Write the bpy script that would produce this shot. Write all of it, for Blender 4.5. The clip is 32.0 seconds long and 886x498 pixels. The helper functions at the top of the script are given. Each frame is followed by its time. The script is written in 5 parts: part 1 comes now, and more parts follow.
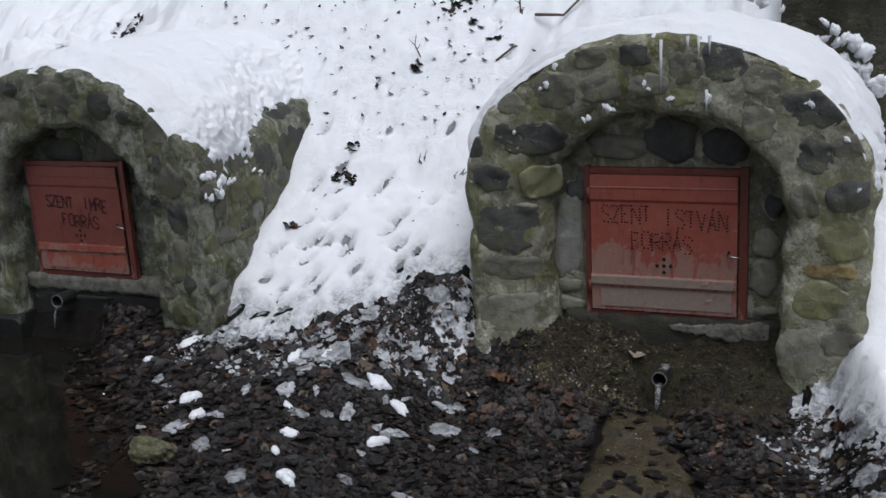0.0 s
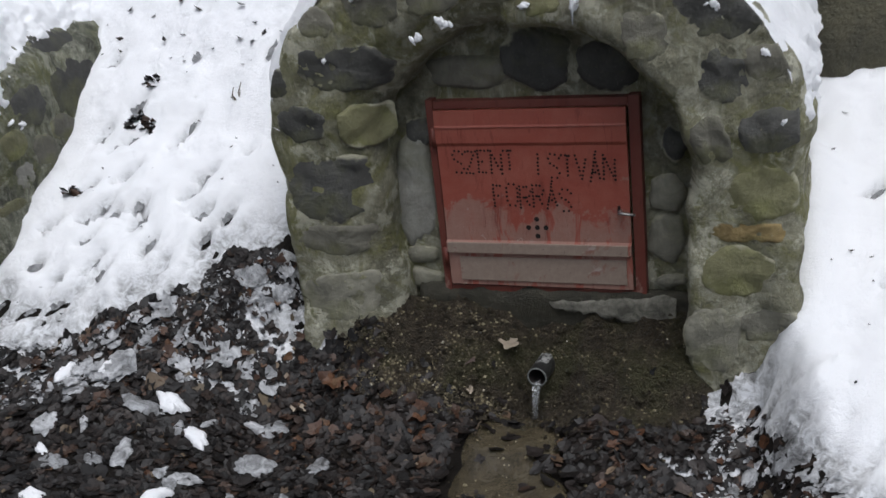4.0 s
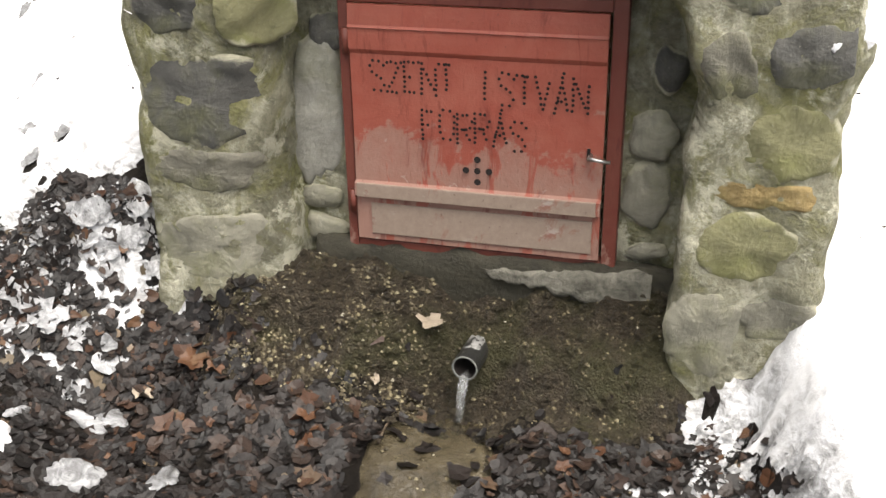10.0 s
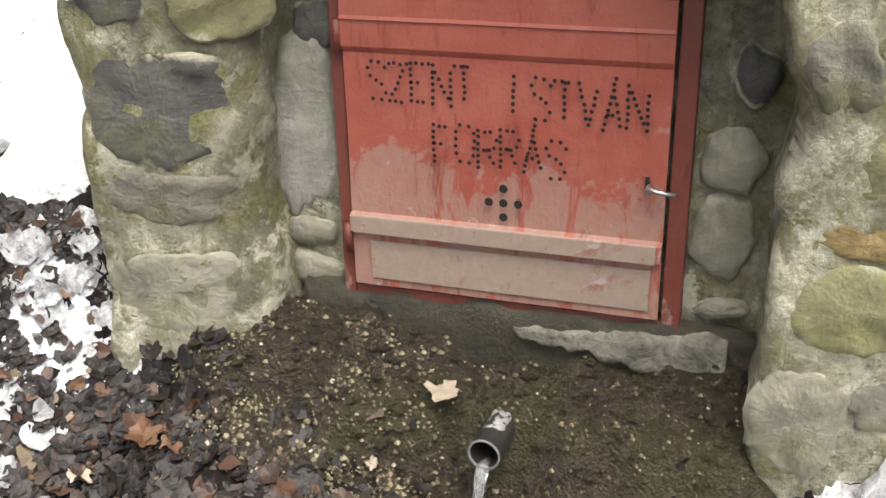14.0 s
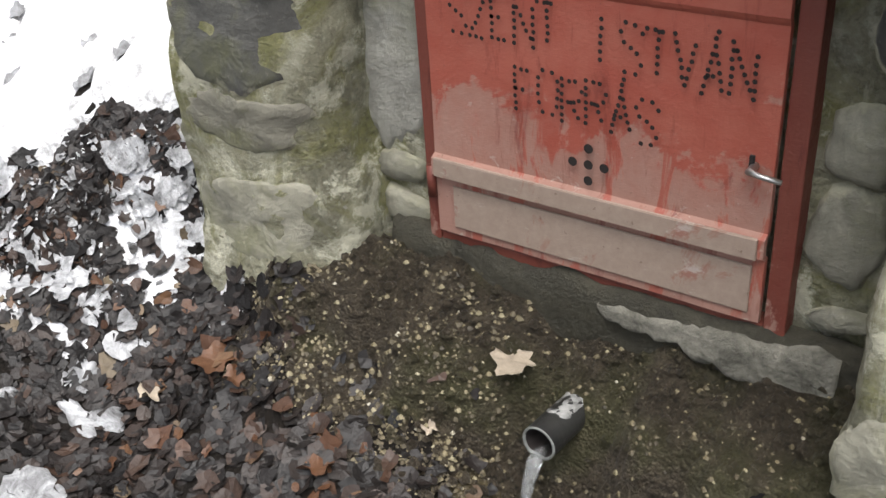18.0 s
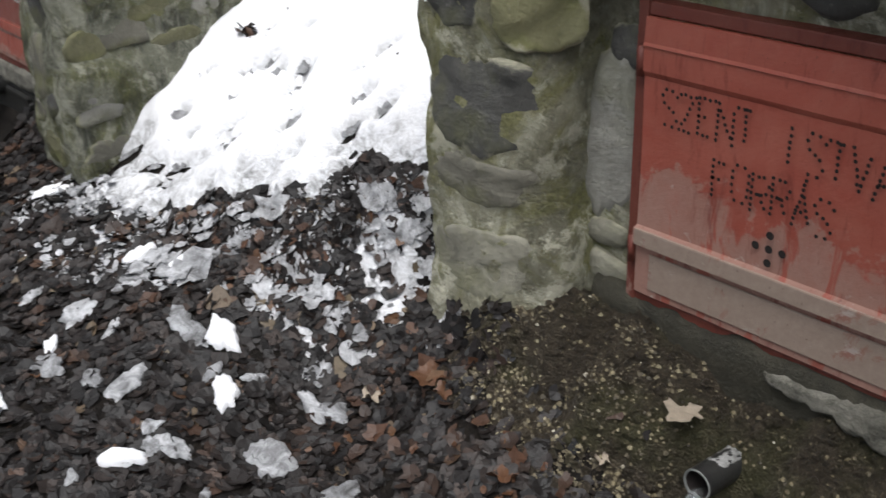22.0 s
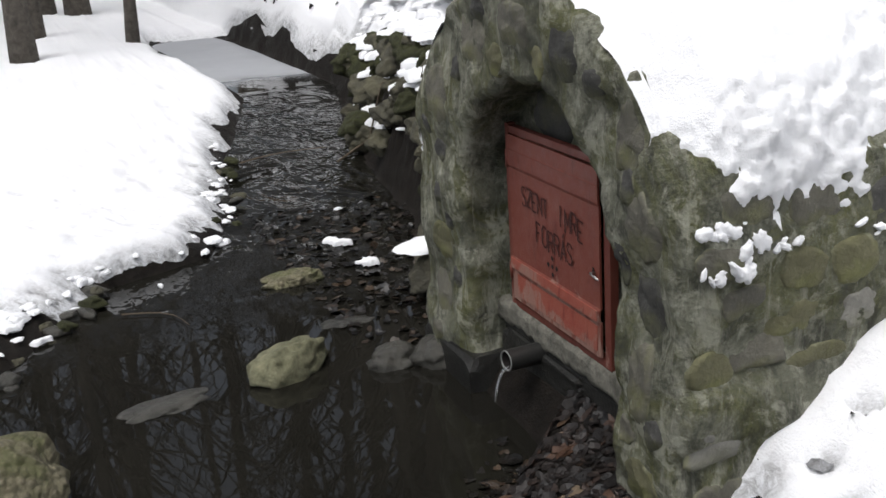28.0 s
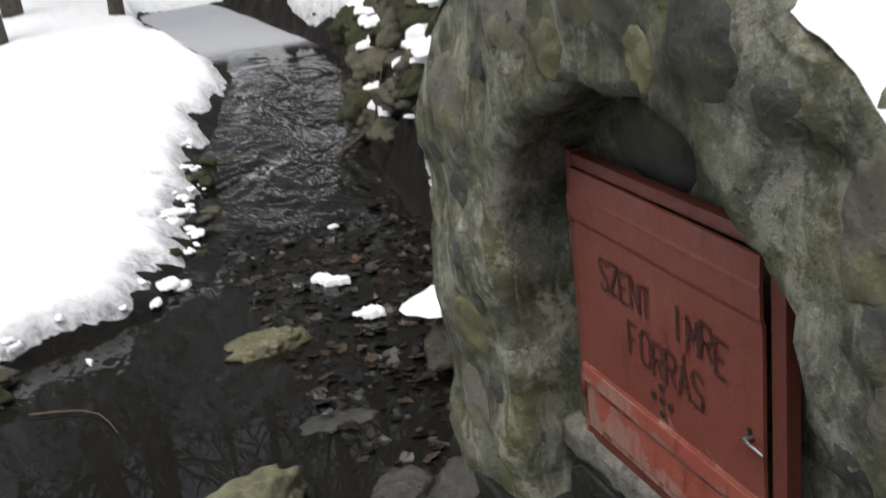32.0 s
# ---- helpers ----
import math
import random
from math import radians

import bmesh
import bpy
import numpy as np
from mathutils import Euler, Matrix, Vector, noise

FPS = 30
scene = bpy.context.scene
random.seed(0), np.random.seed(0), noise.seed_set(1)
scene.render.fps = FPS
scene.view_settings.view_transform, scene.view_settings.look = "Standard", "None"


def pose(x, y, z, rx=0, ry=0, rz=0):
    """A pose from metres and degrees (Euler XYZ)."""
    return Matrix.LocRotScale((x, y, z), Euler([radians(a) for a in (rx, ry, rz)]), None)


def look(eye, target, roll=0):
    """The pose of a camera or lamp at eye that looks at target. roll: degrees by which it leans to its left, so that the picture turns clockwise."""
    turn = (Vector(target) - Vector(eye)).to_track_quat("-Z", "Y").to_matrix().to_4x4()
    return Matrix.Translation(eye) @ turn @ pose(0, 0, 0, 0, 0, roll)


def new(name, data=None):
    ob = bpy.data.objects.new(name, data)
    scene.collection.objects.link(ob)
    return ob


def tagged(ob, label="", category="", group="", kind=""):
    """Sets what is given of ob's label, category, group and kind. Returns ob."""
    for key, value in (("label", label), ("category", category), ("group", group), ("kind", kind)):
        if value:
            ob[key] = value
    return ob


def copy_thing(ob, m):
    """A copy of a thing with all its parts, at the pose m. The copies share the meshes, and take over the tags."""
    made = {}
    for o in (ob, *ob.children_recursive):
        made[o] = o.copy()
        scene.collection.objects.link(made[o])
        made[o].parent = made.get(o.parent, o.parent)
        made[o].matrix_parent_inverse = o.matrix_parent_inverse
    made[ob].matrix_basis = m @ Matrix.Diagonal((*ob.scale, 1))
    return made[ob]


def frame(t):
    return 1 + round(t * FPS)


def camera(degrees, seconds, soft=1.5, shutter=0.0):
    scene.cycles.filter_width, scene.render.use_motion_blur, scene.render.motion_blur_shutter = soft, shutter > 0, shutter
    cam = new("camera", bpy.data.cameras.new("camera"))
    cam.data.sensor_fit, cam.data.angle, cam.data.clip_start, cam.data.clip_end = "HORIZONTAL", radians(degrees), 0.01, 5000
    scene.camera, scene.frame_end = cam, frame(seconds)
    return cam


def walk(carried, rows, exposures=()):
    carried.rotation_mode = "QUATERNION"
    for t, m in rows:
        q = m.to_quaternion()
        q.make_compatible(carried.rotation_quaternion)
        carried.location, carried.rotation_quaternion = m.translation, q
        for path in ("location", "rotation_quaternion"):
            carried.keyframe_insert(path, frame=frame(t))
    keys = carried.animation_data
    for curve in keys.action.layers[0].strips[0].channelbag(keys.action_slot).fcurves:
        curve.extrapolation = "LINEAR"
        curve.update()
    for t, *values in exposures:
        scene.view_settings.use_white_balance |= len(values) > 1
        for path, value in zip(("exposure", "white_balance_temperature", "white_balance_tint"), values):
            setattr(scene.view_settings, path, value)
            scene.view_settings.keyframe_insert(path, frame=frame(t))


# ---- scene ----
cam = camera(46.0, 32.0, shutter=0.5)
PATH = [  # seconds, x, y, z, yaw to the left, pitch up, lean
    (0.0, 1.080, -4.203, 1.714, 22.81, -14.58, -3.33),
    (0.5, 1.099, -4.196, 1.729, 23.51, -14.32, -3.74),
    (1.0, 1.138, -4.174, 1.701, 22.63, -14.93, -3.09),
    (1.5, 1.130, -4.066, 1.638, 19.94, -16.24, -1.59),
    (2.0, 1.114, -3.787, 1.656, 19.46, -17.92, -3.81),
    (2.5, 1.157, -3.623, 1.699, 17.81, -18.52, -4.85),
    (4.5, 1.152, -2.787, 1.553, 22.33, -22.32, -7.05),
    (5.0, 1.016, -2.639, 1.428, 16.54, -25.49, -6.60),
    (5.5, 0.875, -2.542, 1.477, 11.36, -29.62, -3.10),
    (6.0, 0.814, -2.525, 1.476, 10.07, -28.85, -1.85),
    (6.5, 0.858, -2.543, 1.445, 12.08, -27.29, -0.83),
    (7.0, 0.860, -2.509, 1.498, 12.78, -28.83, -0.36),
    (7.5, 0.823, -2.549, 1.430, 11.93, -26.64, -0.30),
    (8.0, 0.823, -2.551, 1.431, 12.22, -26.33, -0.39),
    (8.5, 0.830, -2.494, 1.417, 12.92, -25.87, -0.36),
    (9.0, 0.837, -2.420, 1.401, 13.72, -25.51, -0.64),
    (9.5, 0.844, -2.355, 1.386, 14.48, -24.94, -0.73),
    (10.0, 0.853, -2.269, 1.367, 15.70, -24.68, -0.89),
    (10.5, 0.859, -2.195, 1.349, 16.41, -24.59, -0.97),
    (11.0, 0.866, -2.117, 1.331, 16.76, -25.00, -1.11),
    (11.5, 0.873, -2.044, 1.315, 17.78, -25.23, -1.51),
    (12.0, 0.880, -1.965, 1.297, 18.69, -25.14, -1.84),
    (12.5, 0.813, -1.936, 1.250, 17.65, -23.26, -1.60),
    (13.0, 0.787, -1.869, 1.232, 18.67, -23.84, -1.13),
    (13.5, 0.768, -1.797, 1.200, 18.64, -23.90, -1.31),
    (15.5, 0.815, -1.662, 1.271, 20.70, -24.71, -1.10),
    (16.0, 0.838, -1.564, 1.243, 27.09, -26.05, -2.16),
    (16.5, 0.934, -1.415, 1.235, 35.28, -29.45, -3.45),
    (17.0, 0.977, -1.385, 1.259, 38.10, -28.29, -3.23),
    (17.5, 1.018, -1.343, 1.241, 38.83, -29.03, -3.68),
    (18.0, 1.018, -1.340, 1.237, 37.40, -30.37, -3.93),
    (18.5, 1.009, -1.359, 1.239, 37.77, -29.62, -4.43),
    (19.0, 1.010, -1.359, 1.259, 38.36, -30.04, -3.84),
    (19.5, 1.031, -1.351, 1.250, 40.38, -28.99, -4.07),
    (20.0, 1.065, -1.390, 1.295, 41.96, -28.57, -3.23),
    (20.5, 1.101, -1.430, 1.318, 43.37, -28.05, -3.33),
    (21.0, 1.142, -1.486, 1.336, 45.76, -27.27, -3.10),
    (21.5, 1.180, -1.532, 1.352, 47.23, -26.89, -2.56),
    (22.0, 1.213, -1.585, 1.378, 49.33, -26.35, -2.28),
    (22.5, 1.233, -1.643, 1.396, 52.43, -25.73, -2.29),
    (23.0, 1.239, -1.726, 1.427, 57.41, -24.30, -1.32),
    (23.5, 1.233, -1.807, 1.474, 61.66, -22.75, -0.04),
    (24.0, 1.194, -1.893, 1.583, 65.93, -21.72, -0.46),
    (24.5, 1.142, -1.939, 1.604, 70.85, -19.64, -0.88),
    (25.0, 1.088, -1.956, 1.608, 73.58, -18.94, -0.30),
    (25.5, 0.996, -1.970, 1.613, 71.18, -17.58, -1.31),
    (26.0, 0.845, -1.973, 1.618, 67.55, -17.75, -2.39),
    (26.5, 0.651, -1.924, 1.618, 69.25, -16.80, -2.90),
    (28.5, -0.070, -1.656, 1.578, 67.65, -18.50, -4.81),
    (29.0, -0.174, -1.638, 1.577, 65.74, -17.95, -6.81),
    (29.5, -0.335, -1.515, 1.535, 69.24, -18.80, -5.41),
    (30.0, -0.452, -1.387, 1.514, 73.59, -19.81, -4.35),
    (30.5, -0.547, -1.344, 1.494, 75.67, -19.67, -4.55),
    (31.0, -0.740, -1.316, 1.501, 70.44, -17.86, -5.64),
    (31.5, -0.898, -1.301, 1.512, 70.86, -17.60, -8.09),
    (32.0, -1.089, -1.203, 1.479, 70.65, -20.49, -7.35),
]
EXPOSURES = [(0, -0.1, 5900, 10), (2.5, -0.02, 5900, 10), (4.5, 0.2, 6150, 10), (6, 0.6, 6400, 10), (8, 1.12, 6700, 10), (13, 1.82, 7000, 10), (15.5, 1.7, 6450, 10), (16, 1.62, 6450, 10), (17, 1.36, 6450, 10), (18, 1.44, 6450, 10), (20, 1.25, 6300, 10), (23, 0.5, 6300, 10), (24.5, 0.38, 6300, 10), (26, 0.42, 6350, 10), (29, 0.56, 6400, 10), (31, 0.7, 6450, 10), (32, 0.72, 6450, 10)]
rows = [(t, pose(x, y, z, 90 + p, 0, w) @ pose(0, 0, 0, 0, 0, r)) for t, x, y, z, w, p, r in PATH]
walk(cam, rows, EXPOSURES)

# ---- world and light: an overcast winter sky ----
world = bpy.data.worlds.new("overcast_sky")
scene.world = world
world.use_nodes = True
wt = world.node_tree
wt.nodes.clear()
sky = wt.nodes.new("ShaderNodeTexSky")
sky.sky_type = "NISHITA"
sky.sun_disc = False
sky.sun_elevation, sky.sun_rotation = radians(69), radians(139)
sky.dust_density, sky.air_density = 4.0, 1.0
hs = wt.nodes.new("ShaderNodeHueSaturation")
hs.inputs["Saturation"].default_value = 0.42
bg = wt.nodes.new("ShaderNodeBackground")
bg.inputs["Strength"].default_value = 0.095
wo = wt.nodes.new("ShaderNodeOutputWorld")
wt.links.new(sky.outputs[0], hs.inputs["Color"])
wt.links.new(hs.outputs[0], bg.inputs[0])
wt.links.new(bg.outputs[0], wo.inputs[0])
sun = new("sun", bpy.data.lights.new("sun", "SUN"))
sun.data.energy, sun.data.angle, sun.data.color = 1.75, radians(50), (1.0, 0.98, 0.95)
sun.matrix_world = look((1.5, -1.7, 6), (0, 0, 0))


# ---- materials ----
class Mat:
    """A small builder of node materials."""

    def __init__(self, name, rough=0.8, metal=0.0, spec=0.5):
        self.m = bpy.data.materials.new(name)
        self.m.use_nodes = True
        self.t = self.m.node_tree
        self.b = self.t.nodes["Principled BSDF"]
        self.b.inputs["Roughness"].default_value = rough
        self.b.inputs["Metallic"].default_value = metal
        self.b.inputs["Specular IOR Level"].default_value = spec
        self.co = self.t.nodes.new("ShaderNodeTexCoord").outputs["Object"]

    def node(self, kind):
        return self.t.nodes.new(kind)

    def link(self, a, b):
        self.t.links.new(a, b)

    def where(self, kind):
        if kind == "world":
            self.co = self.node("ShaderNodeNewGeometry").outputs["Position"]
        return self

    def noise(self, scale, detail=6.0, rough=0.6, warp=0.0, stretch=None):
        n = self.node("ShaderNodeTexNoise")
        n.inputs["Scale"].default_value, n.inputs["Detail"].default_value = scale, detail
        n.inputs["Roughness"].default_value, n.inputs["Distortion"].default_value = rough, warp
        co = self.co
        if stretch:
            mp = self.node("ShaderNodeMapping")
            mp.inputs["Scale"].default_value = stretch
            self.link(co, mp.inputs["Vector"])
            co = mp.outputs[0]
        self.link(co, n.inputs["Vector"])
        return n.outputs["Fac"]

    def cells(self, scale, feature="F1"):
        n = self.node("ShaderNodeTexVoronoi")
        n.feature = feature
        n.inputs["Scale"].default_value = scale
        self.link(self.co, n.inputs["Vector"])
        return n.outputs["Distance"]

    def ramp(self, fac, stops):
        n = self.node("ShaderNodeValToRGB")
        e = n.color_ramp.elements
        while len(e) < len(stops):
            e.new(0.5)
        for k, (p, c) in zip(e, stops):
            k.position = p
            k.color = (*c, 1) if not isinstance(c, (int, float)) else (c, c, c, 1)
        self.link(fac, n.inputs[0])
        return n.outputs[0]

    def mix(self, fac, a, b, mode="MIX"):
        n = self.node("ShaderNodeMix")
        n.data_type, n.blend_type = "RGBA", mode
        for k, v in ((0, fac), (6, a), (7, b)):
            s = n.inputs[k]
            if isinstance(v, (int, float)):
                s.default_value = v if k == 0 else (v, v, v, 1)
            elif isinstance(v, tuple):
                s.default_value = (*v, 1)
            else:
                self.link(v, s)
        return n.outputs[2]

    def math(self, op, a, b):
        n = self.node("ShaderNodeMath")
        n.operation = op
        for s, v in zip(n.inputs, (a, b)):
            if isinstance(v, (int, float)):
                s.default_value = v
            else:
                self.link(v, s)
        return n.outputs[0]

    def rnd(self):
        return self.node("ShaderNodeObjectInfo").outputs["Random"]

    def island(self):
        return self.node("ShaderNodeNewGeometry").outputs["Random Per Island"]

    def attr(self, name):
        n = self.node("ShaderNodeAttribute")
        n.attribute_name = name
        return n.outputs["Fac"]

    def axis(self, k):
        n = self.node("ShaderNodeSeparateXYZ")
        self.link(self.co, n.inputs[0])
        return n.outputs[k]

    def colour(self, c):
        s = self.b.inputs["Base Color"]
        if isinstance(c, tuple):
            s.default_value = (*c, 1)
        else:
            self.link(c, s)
        return self

    def rough(self, r):
        self.link(r, self.b.inputs["Roughness"])
        return self

    def bump(self, h, strength=0.5, depth=0.01):
        n = self.node("ShaderNodeBump")
        n.inputs["Strength"].default_value, n.inputs["Distance"].default_value = strength, depth
        self.link(h, n.inputs["Height"])
        self.link(n.outputs[0], self.b.inputs["Normal"])
        return self


def make_mortar(name, olive, grey, pale, dark, wet=0.55, limed=0.6):
    m = Mat(name, 0.92, spec=0.25).where("world")
    b, c = m.noise(17, 9, 0.72, 0.1), m.noise(75, 5, 0.75)
    col = m.ramp(b, [(0.28, tuple(0.55 * v for v in grey)), (0.5, grey), (0.72, pale)])
    blot = m.ramp(m.noise(7.5, 10, 0.7, 0.35), [(0.50, 0.0), (0.57, 1.0)])
    col = m.mix(m.math("MULTIPLY", blot, 0.55), col, m.mix(c, dark, tuple(2.2 * v for v in dark)))
    moss = m.ramp(m.noise(4.2, 9, 0.72, 0.9), [(0.47, 0.0), (0.60, 1.0)])
    col = m.mix(m.math("MULTIPLY", moss, 0.7), col, m.ramp(c, [(0.3, tuple(0.45 * v for v in olive)), (0.7, olive)]))
    lime = m.ramp(m.noise(10, 9, 0.72, 0.4), [(0.54, 0.0), (0.61, 1.0)])
    col = m.mix(m.math("MULTIPLY", lime, limed), col, tuple(1.25 * v for v in pale))
    drip = m.ramp(m.noise(12, 7, 0.7, 0.4, (1.5, 1.5, 0.32)), [(0.54, 0.0), (0.64, 1.0)])
    col = m.mix(m.math("MULTIPLY", drip, 0.6), col, pale)
    soak = m.ramp(m.noise(7, 8, 0.7, 0.4, (1.3, 1.3, 0.7)), [(0.53, 0.0), (0.62, 1.0)])
    col = m.mix(m.math("MULTIPLY", soak, wet), col, tuple(1.3 * v for v in dark))
    col = m.mix(m.ramp(c, [(0.30, 0.4), (0.42, 0.0)]), col, dark)
    h = m.math("ADD", m.math("ADD", m.math("MULTIPLY", b, 0.8), m.math("MULTIPLY", c, 0.35)), m.math("MULTIPLY", blot, -0.15))
    return m.colour(col).bump(h, 1.0, 0.04).m


def make_stone(name, low, high, moss=0.3, olive=(0.17, 0.175, 0.055), smear=(0.48, 0.455, 0.35)):
    m = Mat(name, 0.82)
    a, b, c = m.noise(5, 8, 0.65, 0.4), m.noise(26, 8, 0.7), m.noise(110, 4, 0.7)
    col = m.mix(b, low, high)
    col = m.mix(0.5, col, m.ramp(m.rnd(), [(0.0, 0.3), (0.5, 0.5), (1.0, 0.72)]), "OVERLAY")
    col = m.mix(m.ramp(m.noise(11, 8, 0.7, 1.2), [(0.45, 0.0), (0.7, 0.55)]), col, (low[0] * 0.45, low[1] * 0.45, low[2] * 0.45))
    col = m.mix(m.math("MULTIPLY", m.ramp(a, [(0.48, 0.0), (0.66, 1.0)]), moss), col, olive)
    col = m.mix(m.ramp(c, [(0.6, 0.0), (0.72, 0.30)]), col, (0.32, 0.31, 0.27))
    rim = m.math("ADD", m.attr("rim"), m.math("MULTIPLY", m.math("SUBTRACT", m.noise(9, 8, 0.7, 0.8), 0.5), 1.5))
    film = m.mix(b, tuple(0.6 * v for v in smear), tuple(1.25 * v for v in smear))
    col = m.mix(m.ramp(rim, [(0.80, 0.0), (1.02, 0.95)]), col, film)
    return m.colour(col).bump(m.math("ADD", b, m.math("MULTIPLY", c, 0.4)), 0.55, 0.018).m


MORTAR_A = make_mortar("mortar_pale", (0.29, 0.285, 0.095), (0.345, 0.33, 0.235), (0.56, 0.545, 0.43), (0.08, 0.077, 0.055), 0.25, 0.75)
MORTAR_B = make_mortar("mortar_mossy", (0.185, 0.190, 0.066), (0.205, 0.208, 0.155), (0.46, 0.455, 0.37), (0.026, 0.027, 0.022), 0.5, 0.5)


def stone_set(tag, smear, k=1.0):
    def tone(*c):
        return tuple(k * v for v in c)

    return [
        make_stone("basalt_dark" + tag, tone(0.055, 0.055, 0.05), tone(0.15, 0.145, 0.13), 0.35, smear=smear),
        make_stone("stone_grey_brown" + tag, tone(0.14, 0.135, 0.105), tone(0.32, 0.30, 0.235), 0.5, smear=smear),
        make_stone("stone_olive" + tag, tone(0.16, 0.155, 0.075), tone(0.33, 0.315, 0.17), 0.7, smear=smear),
        make_stone("stone_pale" + tag, tone(0.33, 0.32, 0.275), tone(0.66, 0.64, 0.56), 0.3, smear=smear),
        make_stone("stone_ochre" + tag, tone(0.24, 0.16, 0.06), tone(0.42, 0.32, 0.14), 0.55, smear=smear),
        make_stone("stone_dull_pale" + tag, tone(0.20, 0.19, 0.145), tone(0.46, 0.44, 0.345), 0.5, smear=smear),
    ]


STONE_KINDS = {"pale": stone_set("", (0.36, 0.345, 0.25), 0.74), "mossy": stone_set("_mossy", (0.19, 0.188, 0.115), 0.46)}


def make_snow():
    m = Mat("snow", 0.6, spec=0.3).where("world")
    a, b, c = m.noise(1.6, 5, 0.6), m.noise(30, 8, 0.7), m.noise(220, 3, 0.7)
    col = m.mix(a, (0.85, 0.855, 0.875), (0.93, 0.932, 0.94))
    dirt = m.ramp(m.noise(55, 6, 0.75, 0.5), [(0.70, 0.0), (0.76, 1.0)])
    col = m.mix(m.math("MULTIPLY", dirt, m.ramp(m.noise(2.2, 3), [(0.5, 0.0), (0.7, 0.8)])), col, (0.16, 0.12, 0.08))
    grain = m.ramp(m.noise(26, 9, 0.75, 0.9), [(0.36, (0.07, 0.065, 0.06)), (0.46, (0.30, 0.30, 0.30)), (0.58, (0.66, 0.67, 0.69))])
    col = m.mix(m.math("MULTIPLY", m.attr("thin"), m.ramp(m.noise(9, 6, 0.7), [(0.3, 0.5), (0.6, 1.0)])), col, grain)
    return m.colour(col).bump(m.math("ADD", m.math("ADD", b, m.math("MULTIPLY", m.noise(9, 4, 0.6), 1.2)), m.math("MULTIPLY", c, 0.5)), 0.6, 0.018).m


SNOW = make_snow()


def make_thaw():
    m = Mat("thawing_slush", 0.35, spec=0.5).where("world")
    a, b = m.noise(18, 8, 0.7, 0.8), m.noise(90, 5, 0.7)
    col = m.ramp(a, [(0.35, (0.05, 0.048, 0.046)), (0.5, (0.24, 0.243, 0.248)), (0.68, (0.56, 0.57, 0.59))])
    col = m.mix(m.ramp(b, [(0.58, 0.0), (0.70, 0.8)]), col, (0.05, 0.042, 0.035))
    return m.colour(col).bump(m.math("ADD", a, b), 0.7, 0.012).m


THAW = make_thaw()


def make_grainy():
    m = Mat("grainy_old_snow", 0.5, spec=0.4).where("world")
    a, b = m.noise(22, 8, 0.7, 0.8), m.noise(110, 5, 0.75)
    col = m.ramp(a, [(0.32, (0.13, 0.13, 0.13)), (0.48, (0.36, 0.363, 0.37)), (0.64, (0.66, 0.665, 0.68))])
    col = m.mix(m.ramp(b, [(0.62, 0.0), (0.72, 0.6)]), col, (0.12, 0.11, 0.10))
    return m.colour(col).bump(m.math("ADD", a, b), 0.8, 0.012).m


GRAINY = make_grainy()


def make_litter():
    m = Mat("wet_soil_and_litter", 0.8, spec=0.15).where("world")
    a, b, c = m.noise(3, 6, 0.6), m.noise(22, 8, 0.7), m.noise(90, 5, 0.75)
    col = m.ramp(b, [(0.3, (0.007, 0.006, 0.005)), (0.55, (0.016, 0.013, 0.0105)), (0.78, (0.034, 0.028, 0.021))])
    col = m.mix(m.ramp(c, [(0.62, 0.0), (0.75, 0.7)]), col, (0.15, 0.13, 0.10))
    rgh = m.ramp(a, [(0.35, 0.5), (0.65, 0.85)])
    return m.colour(col).rough(rgh).bump(m.math("ADD", b, c), 0.9, 0.02).m


LITTER = make_litter()


def make_mud():
    m = Mat("gravelly_mud", 0.62).where("world")
    a, b, c, d = m.noise(4, 6, 0.6), m.noise(30, 8, 0.72), m.cells(150), m.noise(85, 6, 0.75, 0.4)
    col = m.ramp(b, [(0.3, (0.024, 0.0175, 0.010)), (0.5, (0.062, 0.047, 0.028)), (0.68, (0.108, 0.083, 0.050)), (0.82, (0.15, 0.122, 0.078))])
    col = m.mix(m.ramp(d, [(0.34, 0.85), (0.45, 0.0)]), col, (0.013, 0.010, 0.006))
    col = m.mix(m.math("MULTIPLY", m.ramp(a, [(0.50, 0.0), (0.62, 1.0)]), 0.5), col, (0.075, 0.077, 0.022))
    col = m.mix(m.ramp(c, [(0.12, 0.35), (0.22, 0.0)]), col, (0.11, 0.092, 0.058))
    h = m.math("ADD", m.math("MULTIPLY", b, 1.6), m.math("SUBTRACT", m.math("MULTIPLY", d, 0.9), m.math("MULTIPLY", c, 0.5)))
    return m.colour(col).rough(m.ramp(b, [(0.3, 0.4), (0.7, 0.8)])).bump(h, 1.0, 0.03).m


MUD = make_mud()


def make_leaf(name, stops, rough, spec=0.4):
    m = Mat(name, rough, spec=spec)
    col = m.ramp(m.island(), stops)
    col = m.mix(0.45, col, m.ramp(m.noise(60, 5, 0.7), [(0.3, 0.25), (0.7, 0.75)]), "OVERLAY")
    return m.colour(col).bump(m.noise(140, 4), 0.5, 0.004).m


